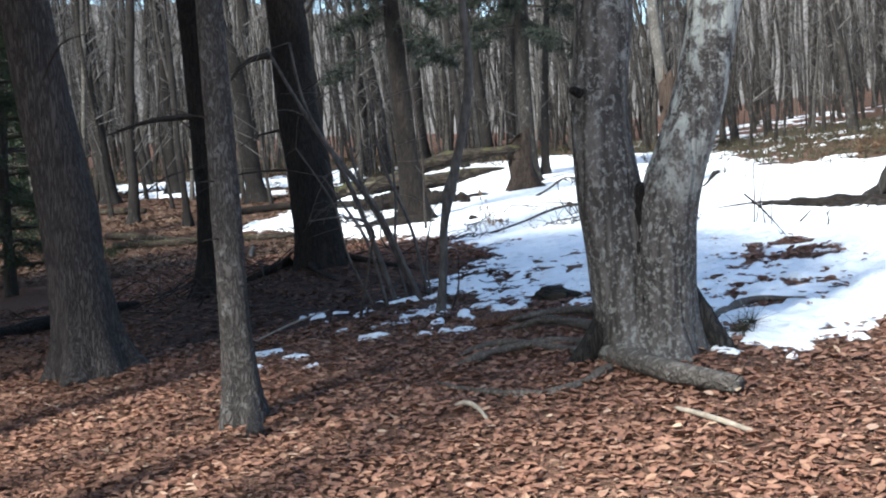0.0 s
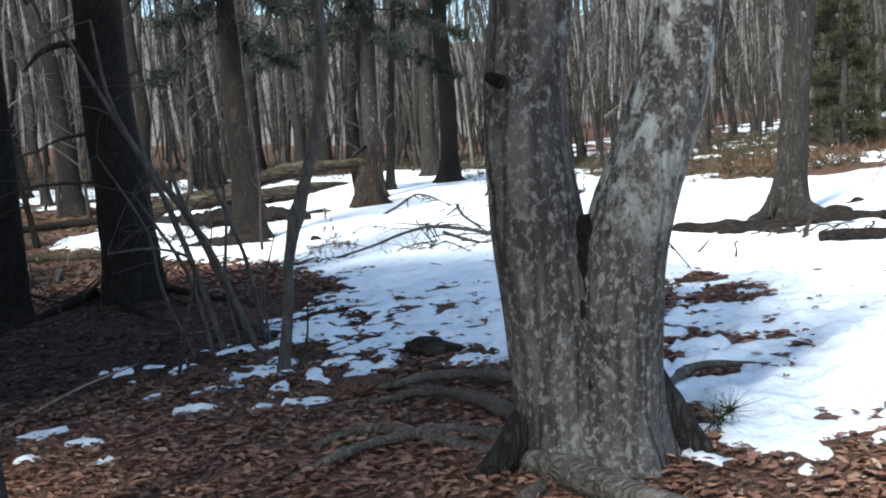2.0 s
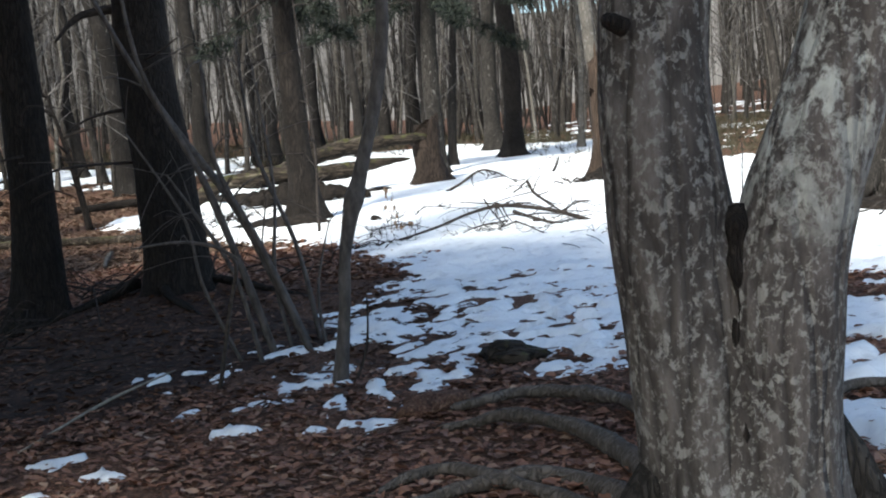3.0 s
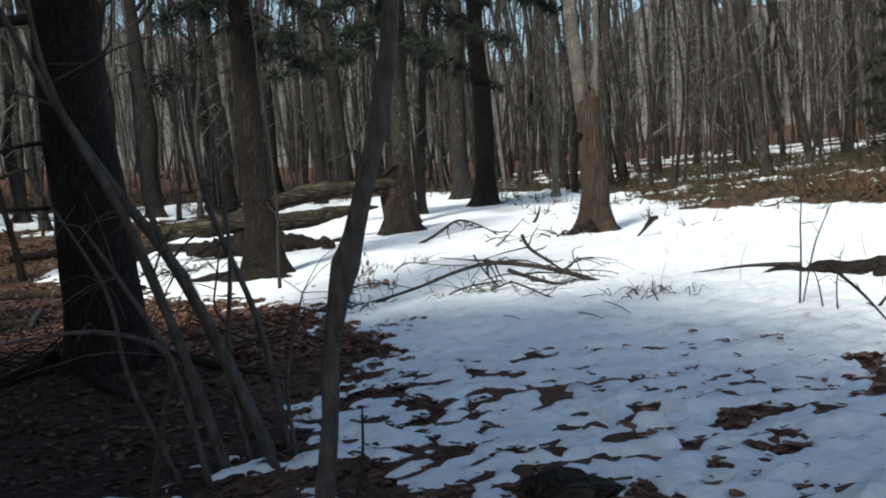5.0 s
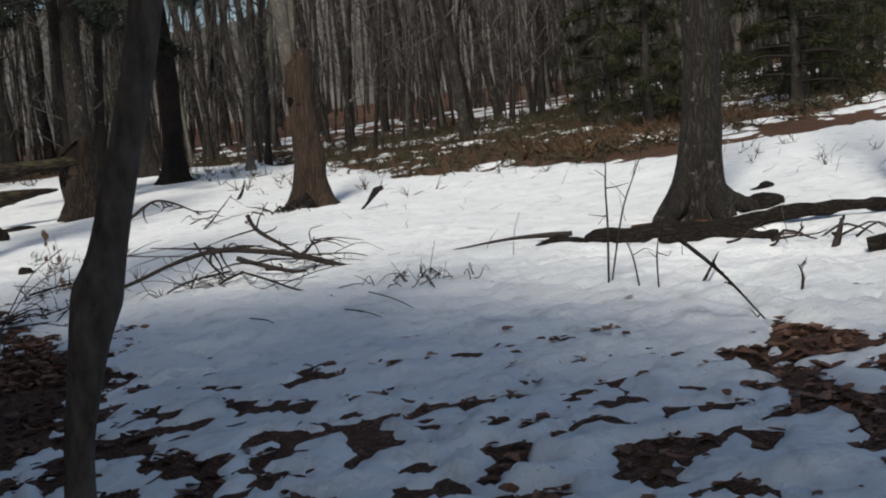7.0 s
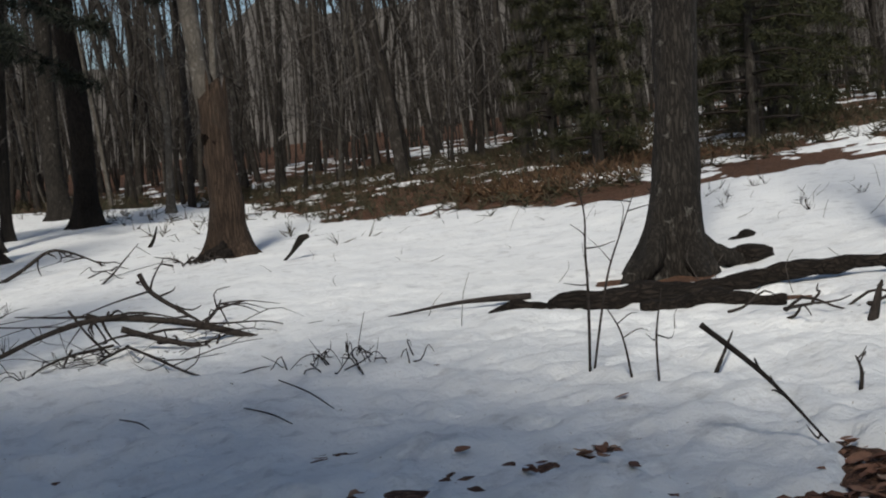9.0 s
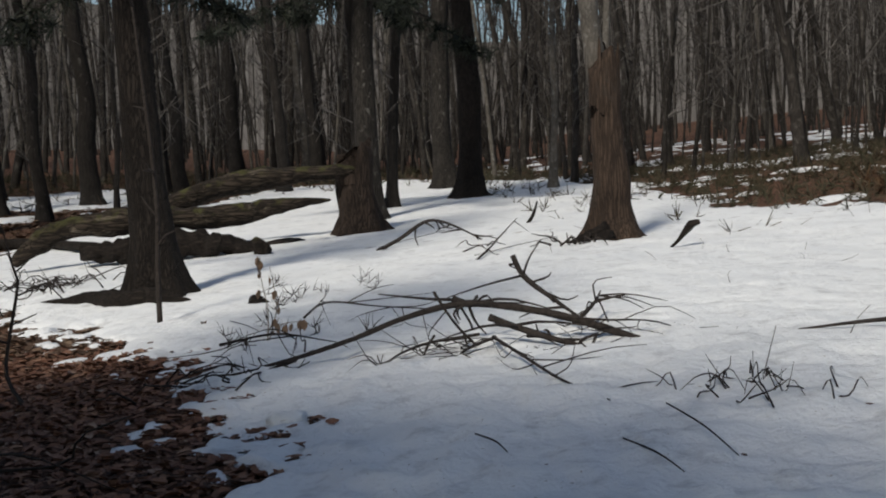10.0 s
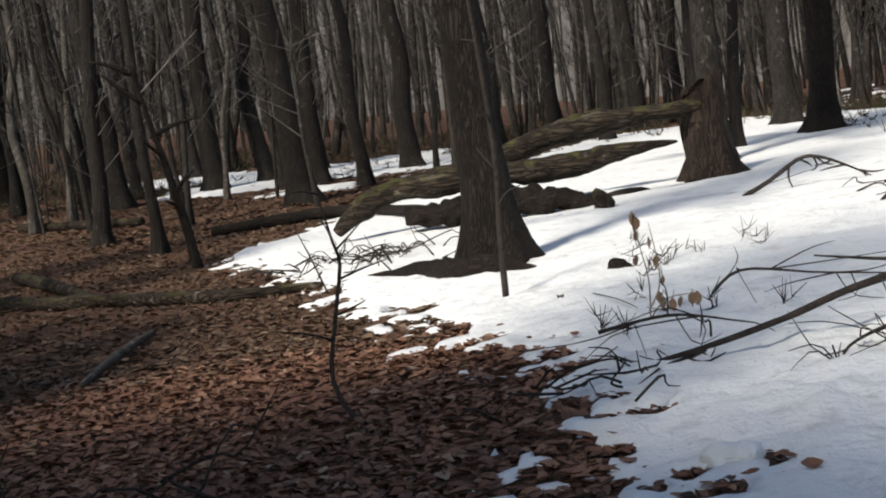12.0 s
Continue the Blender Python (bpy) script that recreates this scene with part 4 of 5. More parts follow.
crooked_sapling()
CLUSTER = [([(-0.37, 13.4, 0.22), (-0.7, 13.4, 0.97), (-0.92, 13.4, 1.4), (-1.17, 13.4, 1.75), (-1.5, 13.4, 2.25), (-1.9, 13.4, 3.0)], 0.03),
           ([(-0.62, 13.2, 0.2), (-0.8, 13.1, 0.79), (-0.98, 13.0, 1.32), (-1.13, 13.0, 1.68), (-1.47, 13.0, 2.34), (-1.6, 13.0, 3.0)], 0.024),
           ([(-0.35, 13.1, 0.22), (-0.7, 13.0, 1.09), (-0.85, 13.0, 1.36), (-1.0, 13.0, 1.75), (-1.05, 13.0, 2.4)], 0.02),
           ([(-0.7, 12.9, 0.2), (-0.87, 12.8, 0.89), (-1.13, 12.8, 1.34), (-1.3, 12.8, 1.6)], 0.014),
           ([(-0.5, 13.4, 0.2), (-0.62, 13.4, 0.8), (-0.6, 13.4, 1.5), (-0.72, 13.4, 2.4)], 0.014),
           ([(-0.25, 13.3, 0.25), (-0.3, 13.3, 0.7), (-0.2, 13.3, 1.2)], 0.01),
           ([(-0.85, 13.0, 0.2), (-1.1, 12.9, 0.8), (-1.2, 12.8, 1.3), (-1.55, 12.7, 1.9)], 0.012), ([(-0.95, 12.2, 0.15), (-0.8, 11.6, 0.75), (-0.72, 11.2, 1.1), (-0.95, 11.0, 1.22), (-1.25, 10.9, 1.2)], 0.011),
           ([(-0.3, 13.6, 0.25), (-0.45, 13.6, 1.0), (-0.75, 13.6, 1.8), (-0.85, 13.6, 2.6)], 0.016)]
cluster = thing("sapling_clump", gp(-0.5, 13.2), "clump of thin grey leaning saplings", "sapling")
for line, r in CLUSTER:
    rng = np.random.default_rng(int(r * 1e4))
    stem = part("stem", tube(line, [r * 1.3, r * 1.1, r * 0.45], 18, 8, 0.12, 9), SAPLING, cluster)
    for k in range(5):
        a = np.array(line[2 + k % max(1, len(line) - 2)])
        w = rng.normal(0, 1, 3) * (0.3, 0.2, 0.2)
        part("twig", tube([a, a + w * 0.6 + (0, 0, 0.05), a + w * 1.3], [r * 0.3, r * 0.2, 0.002], 6, 4), SAPLING, stem)


def twiggy(name, line, r, label, mat=TWIG, twigs=6, reach=0.25, seed=1, category="sapling", up=0.5):
    """A thin stem with side twigs."""
    rng = np.random.default_rng(seed)
    ob = thing(name, line[0], label, category)
    part("stem", tube(line, [r, r * 0.75, r * 0.3], 16, 6, 0.1, 12), mat, ob)
    p, _ = spline(line, [1, 1], 40)
    for k in range(twigs):
        a = p[int(39 * (0.3 + 0.68 * (k + rng.random()) / twigs))]
        w = rng.normal(0, 1, 3) * (0.8, 0.6, 0.35) + (0, 0, up)
        w *= reach * (0.5 + 0.7 * rng.random()) / np.linalg.norm(w)
        part("twig", tube([a, a + w * 0.5 + rng.normal(0, 0.02, 3), a + w], [r * 0.5, r * 0.35, r * 0.15], 6, 4), mat, ob)
    return ob


twiggy("sapling", [gp(3.95, 16.42, 0), (3.96, 16.4, 1.18), (3.96, 16.4, 1.44), (3.97, 16.4, 1.63), (3.94, 16.4, 1.78)], 0.01, "thin bare sapling stem rising from snow", seed=3, twigs=5)
twiggy("sapling", [gp(3.97, 16.42, 0), (4.08, 16.4, 1.26), (4.2, 16.4, 1.54), (4.3, 16.4, 1.75)], 0.008, "thin leaning sapling stem rising from snow", seed=4, twigs=4)
twiggy("sapling", [gp(4.05, 15.9, 0), (4.05, 15.9, 1.0), (4.1, 15.9, 1.24)], 0.008, "short bare shoot in snow", seed=5, twigs=3, reach=0.15)
twiggy("sapling", [gp(4.02, 16.1, 0), (3.97, 16.1, 1.0), (3.88, 16.1, 1.16)], 0.008, "short bare shoot in snow", seed=6, twigs=2, reach=0.15)
twiggy("sapling", [gp(-0.52, 24.38, 0), (-0.53, 24.38, 1.15), (-0.53, 24.38, 1.9), (-0.68, 24.4, 3.4), (-0.85, 24.45, 5.0)], 0.028, "straight slim dark sapling beside the leaning tree", TWIG, 8, 0.4, 7)
twiggy("sapling", [gp(-0.99, 20.5, 0), (-1.2, 20.8, 0.6), (-1.18, 20.9, 0.93), (-1.15, 21, 1.22), (-1.18, 21, 1.35), (-1.25, 21, 1.65)], 0.016, "thin dark sapling standing in fallen leaves", TWIG, 6, 0.3, 8)
twiggy("sapling", [gp(-5.8, 32.4, 0), (-5.95, 32.4, 1.2), (-6.2, 32.4, 2.2), (-6.6, 32.4, 3.6)], 0.09, "leaning dark young tree in fallen leaves", BARK_DARK, 8, 0.7, 9)
twiggy("sapling", [gp(3.4, 14.6, 0.55), (3.62, 14.5, 0.98), gp(3.83, 14.4, 0.02)], 0.014, "bare forked stick stuck in snow", TWIG, 4, 0.12, 10, "stick")
twiggy("sapling", [gp(4.35, 15.85, 0), gp(4.5, 15.95, 0.1), gp(4.6, 16.0, 0.19)], 0.014, "short stick stuck in snow", TWIG, 0, 0.1, 11, "stick")
twiggy("sapling", [gp(4.45, 14.9, 0), gp(4.47, 14.9, 0.12), gp(4.44, 14.9, 0.2)], 0.012, "short crooked stick in snow", TWIG, 3, 0.08, 12, "stick")
twiggy("sapling", [gp(5.73, 16.2, 0), gp(5.78, 16.2, 0.12), gp(5.83, 16.2, 0.26)], 0.04, "stubby dark stick standing in snow", TWIG, 2, 0.1, 13, "stick")
twiggy("sapling", [gp(-2.6, 27.0, 0), gp(-2.75, 27.0, 0.4), gp(-2.9, 27.0, 0.75)], 0.012, "thin bare shoot beside the log", TWIG, 5, 0.3, 14)


rng = np.random.default_rng(61)
weeds = []
for k in range(60):
    x, y = (3.2 + 6.5 * rng.random(), 17.0 + 12 * rng.random()) if k < 36 else (8 + 5 * rng.random(), 19 + 8 * rng.random())
    lx, ly = rng.normal(0, 0.13, 2)
    hh = 0.08 + 0.3 * rng.random() ** 2
    weeds.append(tube([gp(x, y, 0.03), gp(x + lx * 0.4, y + ly, 0.05 + hh * 0.6), gp(x + lx, y + ly, 0.05 + hh)], [0.004, 0.003, 0.002], 5, 3))
single("weed_stems", join(weeds), SAPLING, "thin dry weed stems poking through snow", "weeds", kind="stuff")
tuft = thing("pine_sprig", gp(1.86, 8.15), "small green pine sprig lying at the snow edge", "sprig")
part("stem", tube([gp(1.78, 8.1, 0.07), gp(1.88, 8.15, 0.11), gp(1.98, 8.2, 0.14)], [0.005, 0.004, 0.002], 8, 5), TWIG, tuft)
part("needles", needle_tufts([tuple(gp(1.84 + 0.03 * k, 8.13 + 0.015 * k, 0.1 + 0.008 * k)) for k in range(5)], rng, 22, 0.13, 0.0025, -0.3), NEEDLES_YOUNG, tuft, "long green needles", smooth_faces=False)


# ---------- dead branch with its twigs, lying on the snow ----------
def dead_branch():
    ob = thing("dead_branch", gp(1.9, 20.7), "fallen dead branch with many dark twigs lying on snow", "branch")
    part("main_limb", tube([(0.3, 20.8, 0.55), (0.78, 20.8, 0.66), (1.21, 20.8, 0.79), (1.58, 20.8, 0.93), (1.97, 20.8, 1.02), (2.32, 20.75, 1.0), (2.76, 20.5, 0.92), (3.3, 20.2, 0.74)], [0.009, 0.015, 0.019, 0.022, 0.026, 0.027, 0.029, 0.03], 50, 10, 0.12, 9), TWIG, ob)
    others = [([(0.8, 20.8, 0.66), (0.64, 20.75, 0.6), (0.3, 20.7, 0.52)], 0.02), ([(2.15, 20.5, 0.95), (2.36, 20.4, 0.87), (2.68, 20.2, 0.78), (2.96, 20.1, 0.74)], 0.03),
              ([(2.5, 21.5, 1.33), (2.57, 21.4, 1.17), (2.72, 21.0, 1.02), (2.82, 20.6, 0.92)], 0.024), ([(2.86, 20.7, 0.92), (3.02, 21.0, 0.98), (3.15, 21.3, 1.05)], 0.018),
              ([(0.86, 20.8, 0.95), (1.03, 20.9, 1.05), (1.4, 20.8, 1.02), (1.8, 20.8, 0.99)], 0.01), ([(0.25, 21.0, 0.75), (0.65, 21.0, 0.82), (1.03, 21.0, 0.76)], 0.012),
              ([(1.93, 20.8, 1.06), (2.1, 20.8, 1.01)], 0.03), ([(1.77, 20.6, 1.13), (1.92, 20.6, 0.9), (2.07, 20.5, 0.72), (1.91, 20.5, 0.7)], 0.012),
              ([(2.16, 20.4, 0.82), (2.2, 19.6, 0.8), (2.3, 18.9, 0.74), (2.42, 18.2, 0.72)], 0.012), ([(2.08, 20.5, 0.83), (1.72, 20.5, 0.78), (1.47, 20.4, 0.7), (1.37, 20.2, 0.62)], 0.012),
              ([(1.76, 20.5, 0.83), (1.68, 20.4, 0.72), (1.68, 20.3, 0.64)], 0.01), ([(2.18, 20.4, 0.82), (1.94, 20.3, 0.74), (1.88, 20.2, 0.66)], 0.012), ([(2.79, 20.3, 0.8), (2.58, 20.2, 0.72), (2.39, 20.1, 0.78)], 0.01),
              ([(2.6, 20.5, 0.95), (2.9, 20.3, 0.93), (3.3, 20.4, 0.9), (3.6, 20.3, 0.8)], 0.01)]
    rng = np.random.default_rng(12)
    for line, r in others:
        side_twig = part("side_twig", tube(line, [r, r * 0.8, r * 0.35], 14, 6, 0.15, 12), TWIG, ob)
        p, _ = spline(line, [1, 1], 20)
        for k in range(9):
            a = p[rng.integers(3, 19)]
            w = rng.normal(0, 1, 3) * (0.3, 0.25, 0.14) - (0, 0, 0.09)
            e = a + w
            e[2] = max(e[2], float(gz(e[0], e[1])) + 0.07)
            part("twig", tube([a, (a + e) / 2 + rng.normal(0, 0.05, 3), e], [r * 0.45, r * 0.32, r * 0.15], 6, 4), TWIG, side_twig)


dead_branch()


def brush(name, centre, size, count, r, label, seed, mat=TWIG, height=0.2):
    """A loose tangle of thin arched twigs on the ground."""
    rng = np.random.default_rng(seed)
    ob = thing(name, gp(*centre), label, "twigs")
    for k in range(count):
        x, y = centre[0] + rng.normal(0, size), centre[1] + rng.normal(0, size)
        a, ln = rng.random() * 6.28, size * (0.6 + rng.random())
        dx, dy = math.cos(a) * ln, math.sin(a) * ln
        part("twig", tube([gp(x, y, 0.07), gp(x + dx * 0.4 + rng.normal(0, 0.12) * ln, y + dy * 0.4, 0.07 + height * 0.5 * rng.random()), gp(x + dx * 0.7, y + dy * 0.7 + rng.normal(0, 0.12) * ln, 0.06 + height * 0.6 * rng.random()), gp(x + dx, y + dy, 0.05 + height * rng.random() ** 2)], [r, r * 0.7, r * 0.3], 8, 5, 0.1, 10), mat, ob)
    return ob


brush("twig_tangle", (3.15, 18.0), 0.22, 26, 0.0055, "small tangle of thin twigs on snow", 21)
brush("twig_tangle", (4.5, 27.7), 0.24, 14, 0.016, "rotten twigs at the foot of the snag", 22)
twiggy("fallen_branch", [(1.96, 29.25, 1.06), (2.3, 29.3, 1.24), (2.62, 29.35, 1.45), (2.85, 29.4, 1.47), (3.15, 29.45, 1.36), (3.5, 29.5, 1.18)], 0.032, "broken arched branch lying on snow", TWIG, 9, 0.35, 23, "branch", -0.25)
twiggy("fallen_branch", [(2.95, 26.6, 1.03), (3.2, 27.15, 1.15), (3.45, 27.7, 1.3), (3.8, 28.5, 1.5)], 0.016, "thin upturned twig standing out of snow", TWIG, 4, 0.3, 24, "branch", -0.1)
brush("twig_tangle", (3.8, 28.3), 0.4, 5, 0.012, "thin broken twigs on snow", 24)
brush("twig_tangle", (-3.3, 29.8), 0.5, 16, 0.014, "dark twigs on patchy snow beside the log", 25)
brush("twig_tangle", (-2.4, 29.2), 0.55, 34, 0.01, "dark bent twigs scattered on patchy snow", 31, height=0.4)
brush("twig_tangle", (-2.2, 13.4), 0.5, 18, 0.005, "thin dark twigs littering the earth mound", 33, TWIG, 0.1)
brush("twig_tangle", (-2.5, 18.2), 0.9, 40, 0.01, "dry brush under the dark evergreens", 26, height=0.5)
brush("twig_tangle", (-3.6, 16.0), 0.9, 30, 0.01, "dry brush under the dark evergreens", 27, height=0.5)
brush("twig_tangle", (5.9, 16.6), 0.35, 10, 0.012, "thin twigs beside the bowed log", 28)
brush("twig_tangle", (0.25, 20.4), 0.28, 14, 0.008, "dark twig ends at the snow edge", 29)
for n, (x0, y0, x1, y1) in enumerate([(2.62, 17.86, 2.58, 16.74), (2.24, 17.27, 2.31, 16.61), (1.64, 17.74, 1.72, 17.3), (2.0, 29.6, 3.2, 31.5), (3.0, 27.0, 4.4, 28.7), (0.2, 23.5, 0.5, 22.5)]):
    ground_log([(x0, y0, 0.085), ((x0 + x1) / 2 + 0.02, (y0 + y1) / 2, 0.09), (x1, y1, 0.085)], [0.0045, 0.005, 0.003], TWIG, "thin dark stick lying on snow", 5, 10, 0.1, n, "stick")
single("broken_stick", tube([(5.28, 26.5, 1.1), (5.43, 26.5, 1.25), (5.55, 26.5, 1.4), (5.68, 26.5, 1.46)], [0.015, 0.03, 0.055, 0.03], 12, 9, 0.4, 8), LOG_DARK, "stubby dark broken branch poking from snow", "stick")
single("forked_stick", tube([(4.5, 31.6, 1.3), (4.63, 31.6, 1.5), (4.7, 31.6, 1.72)], [0.03, 0.025, 0.012], 10, 8, 0.3, 6), LOG_DARK, "dark stick standing in snow", "stick")


def lump(name, x, y, size, mat, label, category, seed, up=0.5):
    bm = bmesh.new()
    bmesh.ops.create_icosphere(bm, subdivisions=3, radius=size)
    v = np.array([q.co[:] for q in bm.verts])
    v *= (1 + 0.35 * fbm(v[:, 0] / size * 1.4 + seed, v[:, 1] / size * 1.4, v[:, 2] / size * 1.4))[:, None]
    v[:, 2] *= up
    f = [[q.index for q in face.verts] for face in bm.faces]
    bm.free()
    return single(name, (v + np.array(gp(x, y, size * up * 0.3)), f), mat, label, category)


lump("mossy_mound", 0.94, 11.7, 0.2, LOG_BARK, "low root mound with leaves at the snow edge", "mound", 1.0)
lump("leaf_mound", 0.35, 10.6, 0.2, FLOOR, "low hump of leaf litter among roots", "mound", 2.0, 0.45)
lump("small_stump", 8.8, 21.3, 0.16, LOG_DARK, "small dark rotten stump in snow", "stump", 3.0, 0.7)
lump("small_stump", 0.44, 24.95, 0.11, LOG_DARK, "tiny dark stump in snow", "stump", 4.0, 0.9)
lump("leaf_mound", 7.95, 20.25, 0.26, LOG_DARK, "dark mossy root mound beside the grey tree", "mound", 6.0, 0.5)
lump("snow_lump", 0.75, 18.9, 0.11, SNOW, "rounded lump of snow at the snow edge", "snow", 5.0, 0.7)


def beech_sprig():
    ob = thing("beech_sprig", gp(0.57, 22.2), "thin beech shoot holding curled dry tan leaves", "shrub")
    z = float(gz(0.57, 22.2))
    rng = np.random.default_rng(4)
    stems = [[(0.57, 22.2, z), (0.58, 22.2, z + 0.28), (0.54, 22.2, z + 0.5), (0.5, 22.2, z + 0.74)], [(0.57, 22.2, z + 0.1), (0.65, 22.2, z + 0.3), (0.6, 22.2, z + 0.66)],
             [(0.57, 22.2, z + 0.04), (0.68, 22.18, z + 0.17), (0.86, 22.16, z + 0.2)]]
    for line in stems:
        stem = part("stem", tube(line, [0.006, 0.005, 0.002], 14, 5), TWIG_PALE, ob)
        p, _ = spline(line, [1, 1], 20)
        for k in range(7):
            q = p[7 + int(12 * rng.random())] + rng.normal(0, 0.02, 3) - (0, 0, 0.035)
            part("leaf", leaf_shape(q, rng.random() * 6.28, 1.2 + 0.5 * rng.random(), 0.06 + 0.035 * rng.random(), rng), BEECH, stem, "curled dry leaf")


def leaf_shape(at, turn, tilt, size, rng):
    """One curled leaf: a pointed, folded blade of six faces."""
    u = np.array([-0.5, -0.18, 0.18, 0.5])
    w = np.array([0.05, 0.3, 0.27, 0.02])
    curl = 0.12 + 0.28 * rng.random()
    v = []
    for a, b in zip(u, w):
        v += [(a, -b, curl * b + 0.35 * curl * a * a), (a, 0, 0.35 * curl * a * a), (a, b, curl * b + 0.5 * curl * a * a)]
    m = Matrix.Translation(at) @ Matrix.Rotation(turn, 4, "Z") @ Matrix.Rotation(tilt, 4, "Y") @ Matrix.Scale(size, 4)
    f = []
    for a in range(3):
        for b in range(2):
            i = a * 3 + b
            f.append((i, i + 3, i + 4, i + 1))
    return [tuple(m @ Vector(q)) for q in v], f


beech_sprig()


# ---------- young pines and undergrowth beyond the snow ----------
def young_pine(x, y, height, reach, seed, label):
    ob = thing("young_pine", gp(x, y), label, "tree", "young pines")
    vf, pts, rad = trunk((x, y), (0.0, 0.0), 0.07 + height * 0.006, height, 8, 0.4, 4, seed, 0.1, 14)
    part("trunk", vf, BARK_WOODS, ob)
    limbs, sprays = boughs(pts, 0.5, height - 0.2, reach, int(16 + height * 5), seed, droop=0.25, per=20, width=0.6)
    tagged(part("branchwork", limbs, TWIG, ob), kind="stuff")
    part("crown", needle_tufts(sprays, np.random.default_rng(int(seed * 7)), 14, 0.2, 0.009), NEEDLES_YOUNG if x > 0 else NEEDLES, ob, "soft yellow-green needles" if x > 0 else "dark green needles", smooth_faces=False)


for n, (x, y, hh, rr) in enumerate([(13.6, 32.0, 8, 1.2), (17.3, 31.8, 9, 2.2), (18.8, 33.5, 9, 2.0), (16.0, 38.0, 8, 1.8), (21.5, 35.5, 9, 2.2), (24.0, 38.0, 9, 2.4), (-19.0, 33.0, 3.0, 1.3), (-13.0, 27.0, 3.2, 1.2), (-9.5, 22.5, 4.0, 1.4), (-8.2, 18.0, 6.0, 1.7), (-16.5, 30.0, 5, 1.6), (-7.7, 21.6, 6.5, 1.7), (-9.8, 27.5, 8, 2.0), (-11.5, 31.0, 8, 2.0)]):
    young_pine(x, y, hh, rr, 50.3 + n, "young green pine with soft needle boughs" if n < 6 else "small dark evergreen under the trees")


def scatter_blades(points, rng, mat, name, label, category, size=0.14, width=0.03, blades=5, up=0.5):
    vf = needle_tufts(points, rng, blades, size, width, -up)
    return single(name, vf, mat, label, category, kind="stuff", smooth_faces=False)


def band(count, rng, where):
    out = []
    while len(out) < count:
        x, y = where(rng)
        if snow_depth(x, y) > 0.05 and rng.random() > 0.12:
            continue
        out.append((x, y, float(gz(x, y)) + 0.02 + 0.14 * rng.random() ** 2))
    return out


rng = np.random.default_rng(33)
scatter_blades(band(4200, rng, lambda q: (5 + 24 * q.random(), 28 + 26 * q.random())), rng, SHRUB, "undergrowth", "low green-brown undergrowth beyond the snow", "undergrowth", 0.22, 0.01, 10, 0.35)
scatter_blades(band(420, rng, lambda q: (10.4 + 5.0 * q.random(), 29.0 + 4.0 * q.random())), rng, FERN, "bracken", "rusty brown dead bracken beyond the snow", "undergrowth", 0.24, 0.013, 10, 0.2)
scatter_blades(band(3500, rng, lambda q: (-24 + 34 * q.random(), 50 + 22 * q.random())), rng, SHRUB, "undergrowth", "low green-brown brush under the far trees", "undergrowth", 0.3, 0.016)
SEED_SPOTS = [(0.1 + 1.6 * q, 21.5 + 5 * p) for q, p in np.random.default_rng(2).random((15, 2))] + [(10 + 2 * q, 20 + 8 * p) for q, p in np.random.default_rng(3).random((14, 2))]
scatter_blades([(x + dx, y + dy, float(gz(x, y)) + 0.08 + dz) for x, y in SEED_SPOTS for dx, dy, dz in np.random.default_rng(int(x * 99) + 500).normal(0, 0.035, (4, 3)) * (1, 1, 1.4)], rng, TWIG, "seedlings",
               "small dark twiggy seedlings poking through snow", "seedling", 0.12, 0.005, 4, 1.0)


# ---------- the far wood ----------
def far_wood(count, near, far, label, seed, mat, lean, rmin, rmax):
    rng = np.random.default_rng(seed)
    bits = []
    while len(bits) < count:
        y = near + (far - near) * rng.random() ** 0.8
        x = -0.42 * y - 8 + (1.15 * y + 18) * rng.random()
        if y < 58 and snow_depth(np.array([x]), np.array([y]))[0] > 0.1 and not (x > 10 and y > 36):
            continue
        z = float(gz(x, y))
        h, r = 15 + 9 * rng.random(), rmin + (rmax - rmin) * rng.random() ** 2
        lx, ly = rng.normal(lean, 0.075), rng.normal(0, 0.03)
        b1, b2 = rng.normal(0, 0.4, 2)
        v, f = tube([(x, y, z - 0.2), (x + lx * h * 0.33 + b1, y, z + h * 0.33), (x + lx * h * 0.66 + b2, y + ly * h * 0.6, z + h * 0.66), (x + lx * h, y + ly * h, z + h)], [r * 1.35, r, r * 0.75, r * 0.2], 7, 6, cap=False)
        bits.append((v, f))
        FAR_TRUNKS.append(([(x, y, z), (x + lx * h * 0.33 + b1, y, z + h * 0.33), (x + lx * h * 0.66 + b2, y + ly * h * 0.6, z + h * 0.66), (x + lx * h, y + ly * h, z + h)], h))
        for k in range(rng.integers(1, 5)):
            q = 0.25 + 0.7 * rng.random()
            p = np.array([x + lx * h * q, y + ly * h * q, z + h * q])
            a = rng.random() * 6.28
            ln = 0.8 + 2.2 * rng.random()
            e = p + np.array([math.cos(a) * ln, math.sin(a) * ln, 0.9 * ln])
            bits.append(tube([p, (p + e) / 2 + rng.normal(0, 0.1, 3), e], [r * 0.3, r * 0.2, 0.01], 4, 4, cap=False))
            count += 1
    return single("far_wood", join(bits), mat, label, "trees", kind="stuff")


